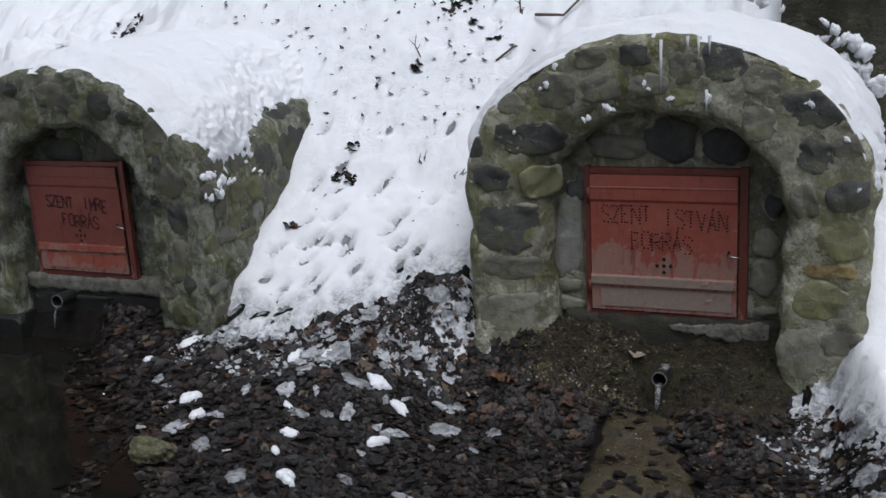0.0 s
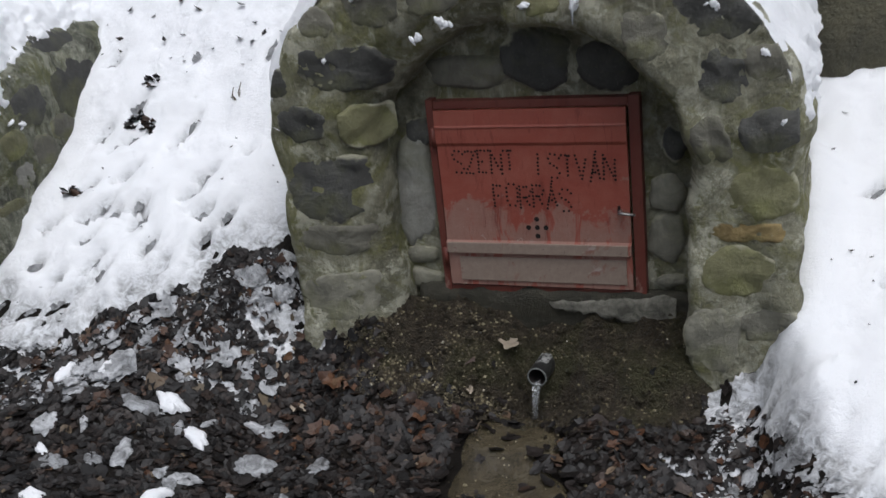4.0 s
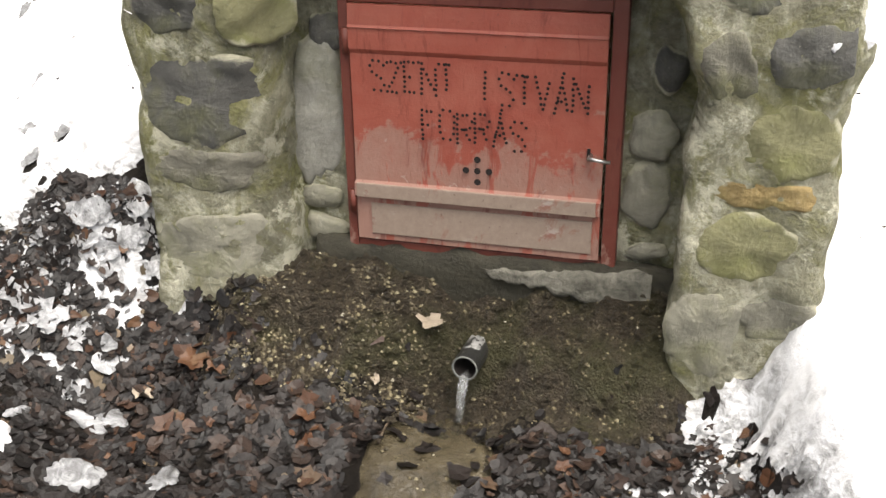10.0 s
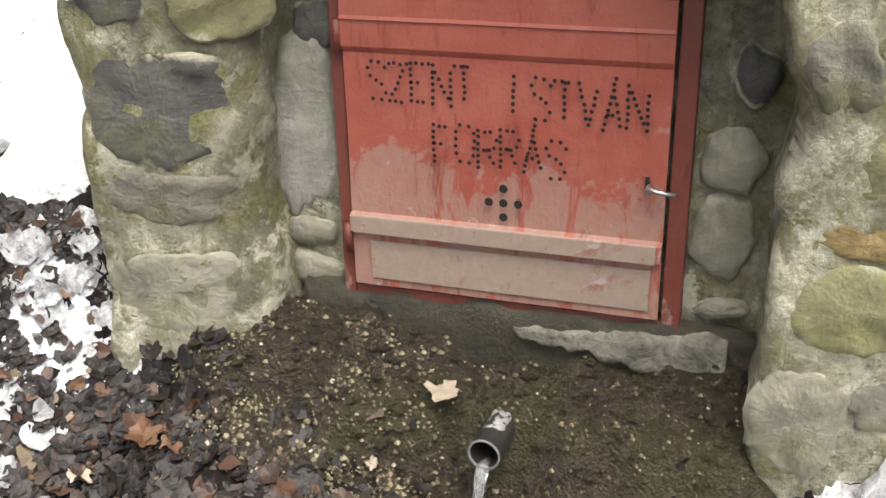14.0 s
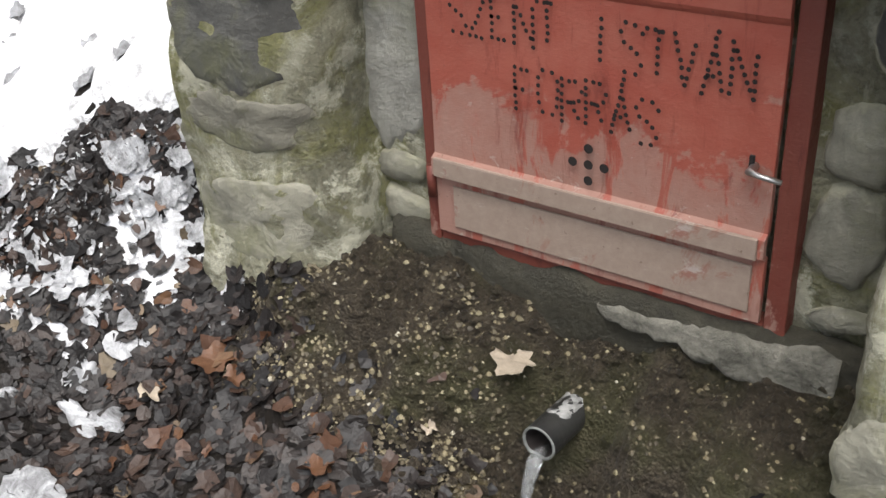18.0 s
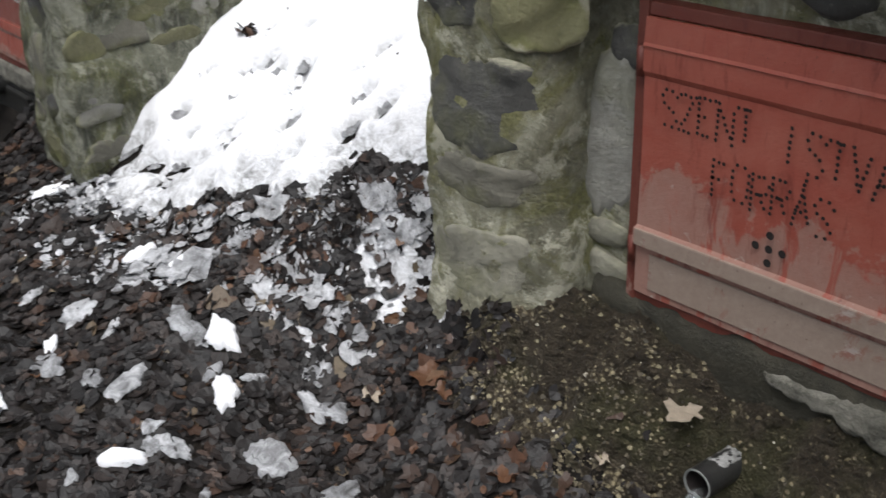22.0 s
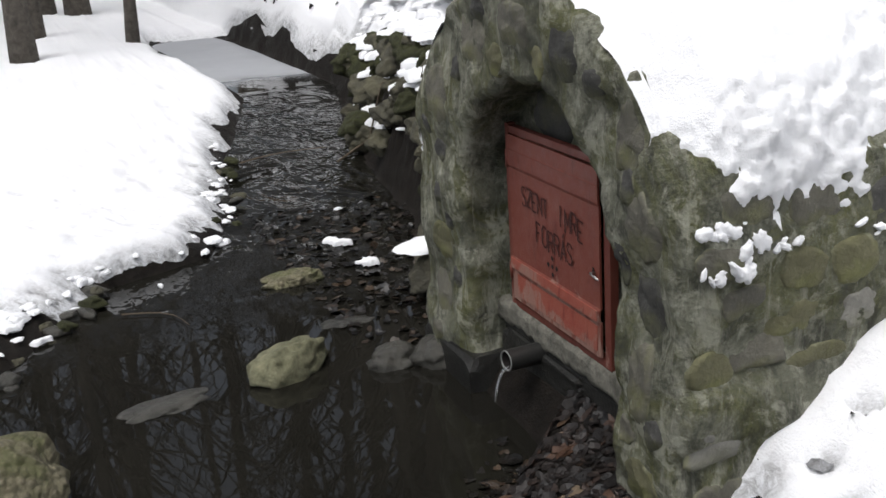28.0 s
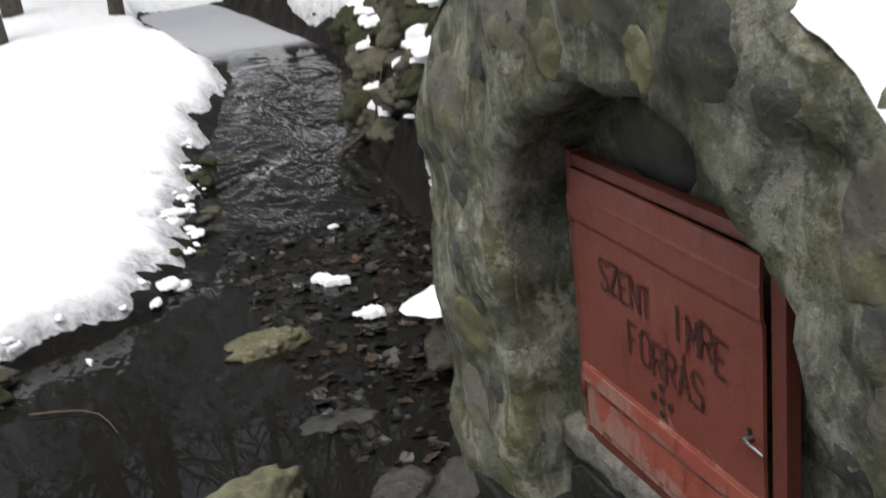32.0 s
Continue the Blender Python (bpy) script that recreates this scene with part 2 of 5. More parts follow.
LEAF = make_leaf("fallen_leaves_wet", [(0.0, (0.0048, 0.0041, 0.0037)), (0.45, (0.0108, 0.0088, 0.0079)), (0.80, (0.0185, 0.0140, 0.0121)), (0.93, (0.031, 0.0195, 0.0142)), (0.98, (0.055, 0.028, 0.016)), (1.0, (0.12, 0.095, 0.062))], 0.48, 0.32)
LEAF_LOOSE = make_leaf("loose_brown_leaves", [(0.0, (0.017, 0.0115, 0.009)), (0.5, (0.038, 0.022, 0.015)), (0.8, (0.068, 0.031, 0.016)), (0.93, (0.10, 0.052, 0.026)), (1.0, (0.22, 0.18, 0.13))], 0.45, 0.35)
LEAF_SODDEN = make_leaf("sodden_leaves", [(0.0, (0.004, 0.0035, 0.003)), (0.7, (0.012, 0.010, 0.008)), (1.0, (0.05, 0.033, 0.02))], 0.3)
LEAF_DRY = make_leaf("dry_oak_leaf", [(0.0, (0.24, 0.20, 0.15)), (1.0, (0.34, 0.285, 0.22))], 0.7)
LEAF_RUST = make_leaf("rust_leaf", [(0.0, (0.065, 0.030, 0.015)), (1.0, (0.11, 0.052, 0.026))], 0.5)
PEBBLE = make_leaf("pebbles", [(0.0, (0.035, 0.028, 0.017)), (0.5, (0.09, 0.072, 0.040)), (0.85, (0.16, 0.133, 0.076)), (0.97, (0.24, 0.21, 0.13)), (1.0, (0.36, 0.33, 0.26))], 0.6)


def make_red(name, worn, tone=1.0):
    """Old red paint: sun-bleached patches with hard edges, dark runs, chips and a film of dirt."""
    m = Mat(name, 0.5).where("object")
    a, b, c = m.noise(5, 8, 0.65, 0.6), m.noise(28, 8, 0.7), m.noise(120, 4)
    z = m.axis(2)
    col = m.mix(b, (0.225 * tone, 0.043 * tone, 0.027 * tone), (0.34 * tone, 0.082 * tone, 0.053 * tone))
    cloud = m.ramp(m.noise(7, 7, 0.7, 0.8), [(0.40, 0.0), (0.66, 1.0)])
    col = m.mix(m.math("MULTIPLY", cloud, 0.45), col, (0.36 * tone, 0.125 * tone, 0.085 * tone))
    fade = m.math("ADD", m.math("MULTIPLY", z, -3.6), m.math("MULTIPLY", m.math("SUBTRACT", a, 0.5), 2.6))
    fade = m.math("ADD", fade, m.math("MULTIPLY", m.math("SUBTRACT", b, 0.5), 0.9))
    fade = m.ramp(m.math("ADD", fade, worn), [(0.40, 0.0), (0.50, 0.75), (0.9, 1.0)])
    chalk = m.mix(b, (0.235, 0.135, 0.105), (0.37, 0.25, 0.20))
    drip = m.ramp(m.noise(13, 5, 0.65, 0.5, (1.5, 1.0, 0.40)), [(0.55, 0.0), (0.60, 1.0)])
    fade = m.math("MULTIPLY", fade, m.math("SUBTRACT", 1.0, m.math("MULTIPLY", drip, 0.85)))
    col = m.mix(m.math("MULTIPLY", fade, 0.78), col, chalk)
    spots = m.ramp(m.noise(34, 6, 0.75, 0.6), [(0.62, 0.0), (0.66, 1.0)])
    col = m.mix(m.math("MULTIPLY", m.math("MULTIPLY", spots, fade), 0.6), col, (0.42, 0.36, 0.31))
    stain = m.ramp(m.noise(16, 6, 0.7, 0.6, (1.6, 1.0, 0.35)), [(0.56, 0.0), (0.66, 0.55)])
    col = m.mix(stain, col, (0.13 * tone, 0.018 * tone, 0.012 * tone))
    col = m.mix(m.ramp(c, [(0.66, 0.0), (0.74, 0.6)]), col, (0.07, 0.03, 0.02))
    return m.colour(col).rough(m.ramp(b, [(0.3, 0.42), (0.7, 0.7)])).bump(m.math("ADD", b, m.math("ADD", c, m.math("MULTIPLY", fade, -0.6))), 0.3, 0.004).m


RED = make_red("worn_red_paint", 1.48)
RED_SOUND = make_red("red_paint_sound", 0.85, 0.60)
RED_LOW = make_red("red_paint_low", 0.40)
RED_FRAME = make_red("red_frame_paint", -0.55, 0.46)


def make_chalky():
    m = Mat("peeled_red_paint_pale", 0.7)
    a, b = m.noise(9, 8, 0.7, 0.8), m.noise(45, 6, 0.7)
    col = m.mix(b, (0.19, 0.135, 0.105), (0.34, 0.265, 0.21))
    col = m.mix(m.ramp(a, [(0.58, 0.0), (0.66, 0.7)]), col, (0.21, 0.072, 0.05))
    col = m.mix(m.ramp(m.noise(15, 7, 0.75, 0.3, (0.6, 1.0, 1.6)), [(0.60, 0.0), (0.68, 0.6)]), col, (0.42, 0.39, 0.35))
    col = m.mix(m.ramp(m.noise(60, 5, 0.75), [(0.64, 0.0), (0.70, 0.7)]), col, (0.09, 0.05, 0.035))
    return m.colour(col).bump(b, 0.4, 0.004).m


CHALK = make_chalky()
HOLE = Mat("punched_hole_dark", 0.9).colour((0.012, 0.008, 0.007)).m
RUST_DARK = Mat("rusted_punch_marks", 0.85).colour((0.05, 0.012, 0.009)).m
STEEL = Mat("bare_steel", 0.35, 0.9).colour((0.45, 0.44, 0.42)).m


def make_plain(name, low, high, scale, rough, bump=0.4, depth=0.006):
    m = Mat(name, rough).where("world")
    a, b = m.noise(scale, 8, 0.68, 0.4), m.noise(scale * 6, 5, 0.7)
    col = m.ramp(a, [(0.3, low), (0.7, high)])
    col = m.mix(m.ramp(b, [(0.6, 0.0), (0.75, 0.5)]), col, (low[0] * 0.5, low[1] * 0.5, low[2] * 0.5))
    return m.colour(col).bump(m.math("ADD", a, b), bump, depth).m


PLASTIC = make_plain("black_pipe_plastic", (0.012, 0.012, 0.012), (0.03, 0.03, 0.028), 20, 0.35, 0.15)
RIM = make_plain("worn_pipe_rim", (0.10, 0.105, 0.10), (0.22, 0.225, 0.21), 30, 0.45)
SCALE_CRUST = make_plain("lime_crust", (0.10, 0.10, 0.095), (0.36, 0.36, 0.345), 40, 0.5)
CONCRETE = make_plain("wet_silty_concrete", (0.028, 0.022, 0.013), (0.092, 0.076, 0.046), 9, 0.16, 0.6, 0.012)
DAMP = make_plain("damp_dark_concrete", (0.017, 0.0155, 0.009), (0.062, 0.056, 0.037), 17, 0.6, 0.8, 0.012)
SILL = make_plain("sill_concrete", (0.05, 0.048, 0.036), (0.30, 0.285, 0.235), 19, 0.85, 0.8, 0.012)
BARK = make_plain("bark", (0.05, 0.043, 0.035), (0.15, 0.13, 0.105), 14, 0.9, 0.9, 0.03)
TWIG = make_plain("twig_bark", (0.05, 0.035, 0.022), (0.13, 0.095, 0.06), 30, 0.8)
ROCK = make_plain("mossy_boulder", (0.05, 0.052, 0.024), (0.29, 0.28, 0.17), 22, 0.8, 0.8, 0.02)


def make_conglomerate():
    m = Mat("conglomerate", 0.85).where("world")
    a, b, c = m.noise(8, 8, 0.7, 0.8), m.noise(45, 6, 0.75), m.cells(38)
    col = m.ramp(b, [(0.3, (0.075, 0.07, 0.045)), (0.55, (0.19, 0.17, 0.105)), (0.75, (0.33, 0.29, 0.19))])
    col = m.mix(m.ramp(c, [(0.20, 0.75), (0.36, 0.0)]), col, m.mix(a, (0.14, 0.13, 0.10), (0.42, 0.36, 0.23)))
    col = m.mix(m.ramp(a, [(0.44, 0.0), (0.62, 0.75)]), col, (0.10, 0.11, 0.035))
    return m.colour(col).bump(m.math("SUBTRACT", b, m.math("MULTIPLY", c, 1.4)), 1.0, 0.02).m


CONGLOMERATE = make_conglomerate()
WET_ROCK = make_plain("wet_dark_rock", (0.02, 0.02, 0.017), (0.06, 0.056, 0.045), 10, 0.3, 0.6, 0.02)
# near-black that puts the shade of the hollow under the ledge into colour
HOLLOW_BLACK = make_plain("hollow_shade_black", (0.006, 0.006, 0.005), (0.022, 0.021, 0.018), 10, 0.4, 0.6, 0.02)
BANK_ROCK = make_plain("bank_rock", (0.035, 0.033, 0.025), (0.12, 0.11, 0.065), 5, 0.8, 0.9, 0.04)
MOSS = make_plain("moss", (0.016, 0.018, 0.006), (0.055, 0.058, 0.016), 30, 0.95, 0.9, 0.02)
ICE = make_plain("icicle_ice", (0.45, 0.46, 0.48), (0.75, 0.76, 0.78), 30, 0.25)


def make_water():
    m = Mat("dark_stream_water", 0.012, spec=0.5).where("world")
    m.b.inputs["IOR"].default_value = 1.33
    m.b.inputs["Transmission Weight"].default_value = 0.0
    deep = m.mix(m.noise(1.5, 5), (0.004, 0.004, 0.0035), (0.014, 0.013, 0.010))
    flow = m.math("ADD", m.noise(2.6, 2, 0.4, 1.2, (0.7, 1.2, 1)), m.math("MULTIPLY", m.noise(16, 2, 0.5, 0.5, (0.7, 1.3, 1)), 0.14))
    riffle = m.ramp(m.math("MULTIPLY", m.axis(0), -0.1), [(0.36, 0.007), (0.52, 1.0), (0.78, 1.0), (0.93, 0.05)])
    ice = m.ramp(m.math("ADD", m.math("MULTIPLY", m.axis(0), -0.09), m.math("MULTIPLY", m.noise(1.2, 4), 0.08)), [(0.90, 0.0), (0.97, 1.0)])
    deep = m.mix(ice, deep, m.mix(m.noise(2, 4), (0.30, 0.31, 0.325), (0.42, 0.43, 0.45)))
    m.rough(m.ramp(ice, [(0.0, 0.012), (1.0, 0.4)]))
    return m.colour(deep).bump(m.math("MULTIPLY", flow, riffle), 0.8, 0.12).m


WATER = make_water()


def make_jet():
    m = Mat("falling_water", 0.05)
    m.b.inputs["Transmission Weight"].default_value = 0.92
    m.b.inputs["IOR"].default_value = 1.33
    return m.colour((0.93, 0.95, 0.96)).bump(m.noise(60, 3, 0.5, 0, (1, 1, 0.15)), 0.9, 0.008).m


JET = make_jet()


# ---- building helpers ----
def mesh(name, verts, faces, material, smooth=True):
    d = bpy.data.meshes.new(name)
    d.from_pydata([tuple(v) for v in verts], [], [tuple(f) for f in faces])
    d.materials.append(material)
    if smooth:
        d.polygons.foreach_set("use_smooth", [True] * len(d.polygons))
    d.update()
    return d


def part(name, data, parent, label="", at=None):
    ob = new(name, data)
    if at is not None:
        ob.matrix_basis = at
    ob.parent = parent
    if label:
        ob["label"] = label
    return ob


def thing(name, at, label, category, group="", kind=""):
    ob = new(name)
    ob.empty_display_size = 0.1
    ob.matrix_basis = at
    return tagged(ob, label, category, group, kind)


def box(name, size, material, bevel=0.004, jitter=0.0, seed=0):
    bm = bmesh.new()
    bmesh.ops.create_cube(bm, size=1.0)
    bmesh.ops.scale(bm, vec=size, verts=bm.verts)
    if bevel:
        bmesh.ops.bevel(bm, geom=bm.edges[:], offset=bevel, segments=2, affect="EDGES", profile=0.6)
    if jitter:
        r = random.Random(seed)
        for v in bm.verts:
            v.co += Vector((r.uniform(-1, 1), r.uniform(-1, 1), r.uniform(-1, 1))) * jitter
    d = bpy.data.meshes.new(name)
    bm.to_mesh(d)
    bm.free()
    d.materials.append(material)
    return d


def tube(points, radii, sides=8, closed_ends=True):
    """Verts and faces of a tube along the points."""
    vs, fs = [], []
    pts = [Vector(p) for p in points]
    side = None
    for i, p in enumerate(pts):
        d = (pts[min(i + 1, len(pts) - 1)] - pts[max(i - 1, 0)]).normalized()
        if side is None or abs(side.dot(d)) > 0.95:
            side = d.orthogonal().normalized()
        side = (side - d * side.dot(d)).normalized()
        up = d.cross(side)
        for k in range(sides):
            a = 2 * math.pi * k / sides
            vs.append(p + (side * math.cos(a) + up * math.sin(a)) * radii[i])
    for i in range(len(pts) - 1):
        for k in range(sides):
            a, b = i * sides + k, i * sides + (k + 1) % sides
            fs.append((a, b, b + sides, a + sides))
    if closed_ends:
        fs.append(tuple(range(sides))[::-1])
        n = (len(pts) - 1) * sides
        fs.append(tuple(range(n, n + sides)))
    return vs, fs


def merge(pieces):
    vs, fs = [], []
    for v, f in pieces:
        n = len(vs)
        vs += list(v)
        fs += [tuple(i + n for i in q) for q in f]
    return vs, fs


def fbm(x, y, z=0.0, octaves=4):
    return noise.fractal(Vector((x, y, z)), 1.0, 2.0, octaves)


def boulder(name, size, material, seed, rough=0.22, subdivisions=4, flat=0.0):
    bm = bmesh.new()
    bmesh.ops.create_icosphere(bm, subdivisions=subdivisions, radius=1.0)
    for v in bm.verts:
        p = v.co.copy()
        k = 1 + rough * fbm(p.x * 0.9 + seed * 7.1, p.y * 0.9, p.z * 0.9 + seed, 3) + rough * 0.35 * fbm(p.x * 3.1, p.y * 3.1 + seed, p.z * 3.1, 3)
        q = p * k
        for n in ((0.9, 0.2, 0.4), (-0.7, 0.6, 0.3), (0.1, -0.9, 0.4), (-0.2, -0.3, 0.93)):
            d = q.dot(Vector(n).normalized()) - 0.78
            if d > 0:
                q -= Vector(n).normalized() * d * flat
        v.co = Vector((q.x * size[0], q.y * size[1], q.z * size[2]))
    d = bpy.data.meshes.new(name)
    bm.to_mesh(d)
    bm.free()
    d.materials.append(material)
    d.polygons.foreach_set("use_smooth", [True] * len(d.polygons))
    return d


def stone_mesh(w, h, depth, seed, material, skin, clip=None):
    """A rubble stone bedded in the mortar skin: an uneven, broken, nearly flush face towards -y."""
    r = random.Random(seed)
    n = 30
    p = r.uniform(2.0, 3.4)
    turn = radians(r.uniform(-12, 12))
    tx, tz = r.uniform(-0.5, 0.5), r.uniform(-0.6, 0.3)
    vs, fs, rim = [], [], []
    rings = ((1.05, 0.010), (0.99, 0.002), (0.94, -0.30), (0.85, -0.66), (0.70, -0.90), (0.5, -1.0), (0.25, -1.0))
    for k, (q, y) in enumerate(rings):
        for i in range(n):
            a = 2 * math.pi * i / n
            ca, sa = math.cos(a), math.sin(a)
            m = (abs(ca) ** p + abs(sa) ** p) ** (-1 / p)
            m *= 1 + 0.20 * fbm(ca * 1.3 + seed * 1.7, sa * 1.3, seed * 0.7, 2) + 0.11 * fbm(ca * 4 + seed, sa * 4, seed * 0.3, 3)
            u, v = ca * m * w / 2 * q, sa * m * h / 2 * q
            x, z = u * math.cos(turn) - v * math.sin(turn), u * math.sin(turn) + v * math.cos(turn)
            if clip:
                x, z = clip(x, z)
            lap = max(0.0, 0.9 * fbm(ca * 1.1 + seed, sa * 1.1, seed * 0.9, 2)) * q
            if k > 1:
                y2 = depth * (y + lap + 0.45 * fbm(x * 16 + seed, z * 16, seed * 0.37, 4) + 0.8 * tx * x / w + 0.8 * tz * z / h)
            else:
                y2 = y
            vs.append((x, skin(x, z) + y2, z))
            rim.append(q ** 2 * 0.8 + 0.5 * lap)
    c = len(rings)
    vs.append((0, skin(0, 0) - depth * r.uniform(0.9, 1.1), 0))
    rim.append(0.0)
    for k in range(c - 1):
        for i in range(n):
            j = (i + 1) % n
            fs.append((k * n + i, k * n + j, (k + 1) * n + j, (k + 1) * n + i))
    for i in range(n):
        fs.append(((c - 1) * n + i, (c - 1) * n + (i + 1) % n, c * n))
    d = mesh("stone", vs, fs, material)
    d.attributes.new("rim", "FLOAT", "POINT").data.foreach_set("value", rim)
    return d


def mortar_relief(x, z, seed):
    """How far the mortar skin of a front stands back at a place."""
    return 0.022 * fbm(x * 5 + seed, z * 5, seed, 5) + 0.007 * fbm(x * 21, z * 21 + seed, 3, 3)


# ---- the lie of the land ----
WATER_Z = 0.13
POOL_X = [-40, -14.6, -14.0, -12.5, -9.0, -7.5, -6.6, -5.5, -4.6, -4.4, -3.2, -2.3, -1.9, -1.5, -1.25, -1.15]
POOL_LO = [0.6, 0.6, -0.1, 0.02, 0.10, -0.30, -0.55, -0.72, -1.0, -1.5, -2.15, -2.5, -2.6, -2.5, -2.3, -2.0]
POOL_HI = [0.4, 0.4, 0.9, 0.9, 0.95, 0.50, 0.30, 0.10, -0.02, -0.10, -0.40, -0.45, -0.95, -1.30, -1.80, -1.95]


def wob(x, y, s, k, octaves=4):
    """Noise over arrays of places."""
    return np.array([fbm(a * s + k, b * s - k, k, octaves) for a, b in zip(x.ravel(), y.ravel())]).reshape(x.shape)


def smooth(a, lo, hi):
    t = np.clip((a - lo) / (hi - lo), 0, 1)
    return t * t * (3 - 2 * t)


def in_pool(x, y):
    """How far inside the water a place lies, in metres; outside it is negative."""
    lo, hi = np.interp(x, POOL_X, POOL_LO), np.interp(x, POOL_X, POOL_HI)
    return np.minimum(np.minimum(y - lo, hi - y), (-1.15 - x))


def ground_height(x, y, n1, n2):
    base = 0.06 + 0.09 * np.clip((-x - 0.4) / 1.4, 0, 1)
    mid = np.interp(y, [-9, -0.9, -0.6, -0.45, 0, 0.25, 0.5, 0.8, 2, 6, 14, 60], [0, 0, 0.07, 0.12, 0.44, 0.60, 0.84, 1.17, 2.2, 4.6, 8.0, 20])
    lip = y + 0.020 * np.sin(x * 19 + 0.7) + 0.012 * np.sin(x * 43) - 0.075 * np.exp(-((x - 0.335) / 0.115) ** 4)
    front = np.interp(lip, [-9, -0.50, -0.30, -0.205, -0.165, -0.13, -0.09, -0.05, 0.0, 0.05, 0.6, 0.9, 2, 6, 14, 60], [-0.09, -0.09, -0.08, -0.06, 0.052, 0.068, 0.090, 0.125, 0.165, 0.19, 0.3, 1.1, 2.2, 4.6, 8, 20])
    front = front + 0.10 * smooth(-x, -0.15, 0.15) * smooth(y, -0.55, -0.18) * (1 - smooth(y, -0.06, 0.03))
    right = np.interp(y, [-9, -0.9, -0.17, 1.2, 3.0, 3.6, 6, 14, 60], [0.0, 0.03, 0.16, 0.80, 1.0, 3.0, 4.8, 8, 20])
    shift = np.interp(x, [-40, -14, -9, -5.5, -4.5, -3.2], [1.0, 1.0, 0.95, 0.12, 0.02, -0.36])
    bank = np.interp(y - shift, [-9, 0, 0.12, 0.35, 0.8, 2, 6, 14, 60], [0, 0, 0.32, 0.62, 0.95, 1.45, 3.2, 6, 18])
    bank = bank + (0.16 * n1 + 0.13 * n2) * np.clip(bank / 0.3, 0, 1) * (1 - smooth(y - shift, 1.0, 3.0))
    xr = x + 0.40 * smooth(y, 0.4, 0.85)
    near_a = smooth(x, np.interp(y, [-0.32, -0.12], [-1.0, -0.56]), np.interp(y, [-0.32, -0.12], [-0.42, -0.47])) * (1 - smooth(xr, 0.95, 1.2))
    z = mid * (1 - near_a) + front * near_a
    k = smooth(xr, 0.95, 1.25)
    z = z * (1 - k) + right * k
    k = 1 - smooth(x, -3.2, -2.7)
    z = base + z * (1 - k) + bank * k
    z = z - 0.065 * smooth(x, -0.40, 0.15) * (1 - smooth(y, -0.62, -0.36)) * (1 - smooth(x, 1.2, 2.2))
    # the flat meadow on the far side of the water
    lo = np.interp(x, POOL_X, POOL_LO)
    out = lo - y
    k = smooth(out, -0.04, 0.20) * (1 - smooth(x, -2.6, -1.6))
    meadow = 0.215 + 0.06 * smooth(out, 0.1, 0.9) + 0.012 * np.clip(out, 0, 30)
    z = z * (1 - k) + meadow * k
    inside = in_pool(x, y)
    k = smooth(inside, -0.10, 0.22)
    z = z * (1 - k) + (0.02) * k
    # hollow under the spout
    z = z - 0.05 * np.exp(-(((x - 0.33) / 0.115) ** 2 + ((y + 0.185) / 0.09) ** 2) ** 1.3)
    z = z - 0.03 * np.exp(-((x - 0.33) / 0.13) ** 4 - ((y + 0.32) / 0.13) ** 4)
    return z + 0.016 * n1 + 0.010 * n2


def axis_steps(lo, hi, step, far):
    mid = np.arange(lo, hi + 1e-6, step)
    out, d, p = [], step, hi
    while p < far:
        d *= 1.07
        p += d
        out.append(p)
    low, d, p = [], step, lo
    while p > -far:
        d *= 1.07
        p -= d
        low.append(p)
    return np.concatenate([low[::-1], mid, out])


GX, GY = axis_steps(-5.2, 1.9, 0.019, 90), axis_steps(-2.5, 1.5, 0.019, 90)
XX, YY = np.meshgrid(GX, GY)
N1, N2 = wob(XX, YY, 1.3, 3.1, 3), wob(XX, YY, 6.0, 9.7, 3)
ZZ = ground_height(XX, YY, N1, N2)


def sheet(name, zz, keep=None, thin=None):
    ny, nx = zz.shape
    idx = np.arange(ny * nx).reshape(ny, nx)
    q = np.stack([idx[:-1, :-1], idx[:-1, 1:], idx[1:, 1:], idx[1:, :-1]], -1).reshape(-1, 4)
    if keep is not None:
        q = q[keep.ravel()[q].any(1)]
    v = np.stack([XX, YY, zz], -1).reshape(-1, 3)
    used = np.unique(q)
    remap = np.full(len(v), -1)
    remap[used] = np.arange(len(used))
    d = bpy.data.meshes.new(name)
    d.from_pydata(v[used].tolist(), [], remap[q].tolist())
    if thin is not None:
        d.attributes.new("thin", "FLOAT", "POINT").data.foreach_set("value", thin.ravel()[used])
    d.polygons.foreach_set("use_smooth", [True] * len(d.polygons))
    return d


def height_at(x, y, grid=None):
    grid = ZZ if grid is None else grid
    i = int(np.clip(np.searchsorted(GX, x) - 1, 0, len(GX) - 2))
    j = int(np.clip(np.searchsorted(GY, y) - 1, 0, len(GY) - 2))
    u, v = (x - GX[i]) / (GX[i + 1] - GX[i]), (y - GY[j]) / (GY[j + 1] - GY[j])
    return float(grid[j, i] * (1 - u) * (1 - v) + grid[j, i + 1] * u * (1 - v) + grid[j + 1, i] * (1 - u) * v + grid[j + 1, i + 1] * u * v)


d = sheet("ground", ZZ)
d.materials.append(LITTER)
d.materials.append(MUD)
cen = np.zeros(len(d.polygons) * 3)
d.polygons.foreach_get("center", cen)
cen = cen.reshape(-1, 3)
mud = (cen[:, 0] > -0.32) & (cen[:, 0] < 0.86) & (cen[:, 1] > -0.27 + 0.05 * np.sin(cen[:, 0] * 17)) & (cen[:, 1] < 0.3)
d.polygons.foreach_set("material_index", mud.astype(int))
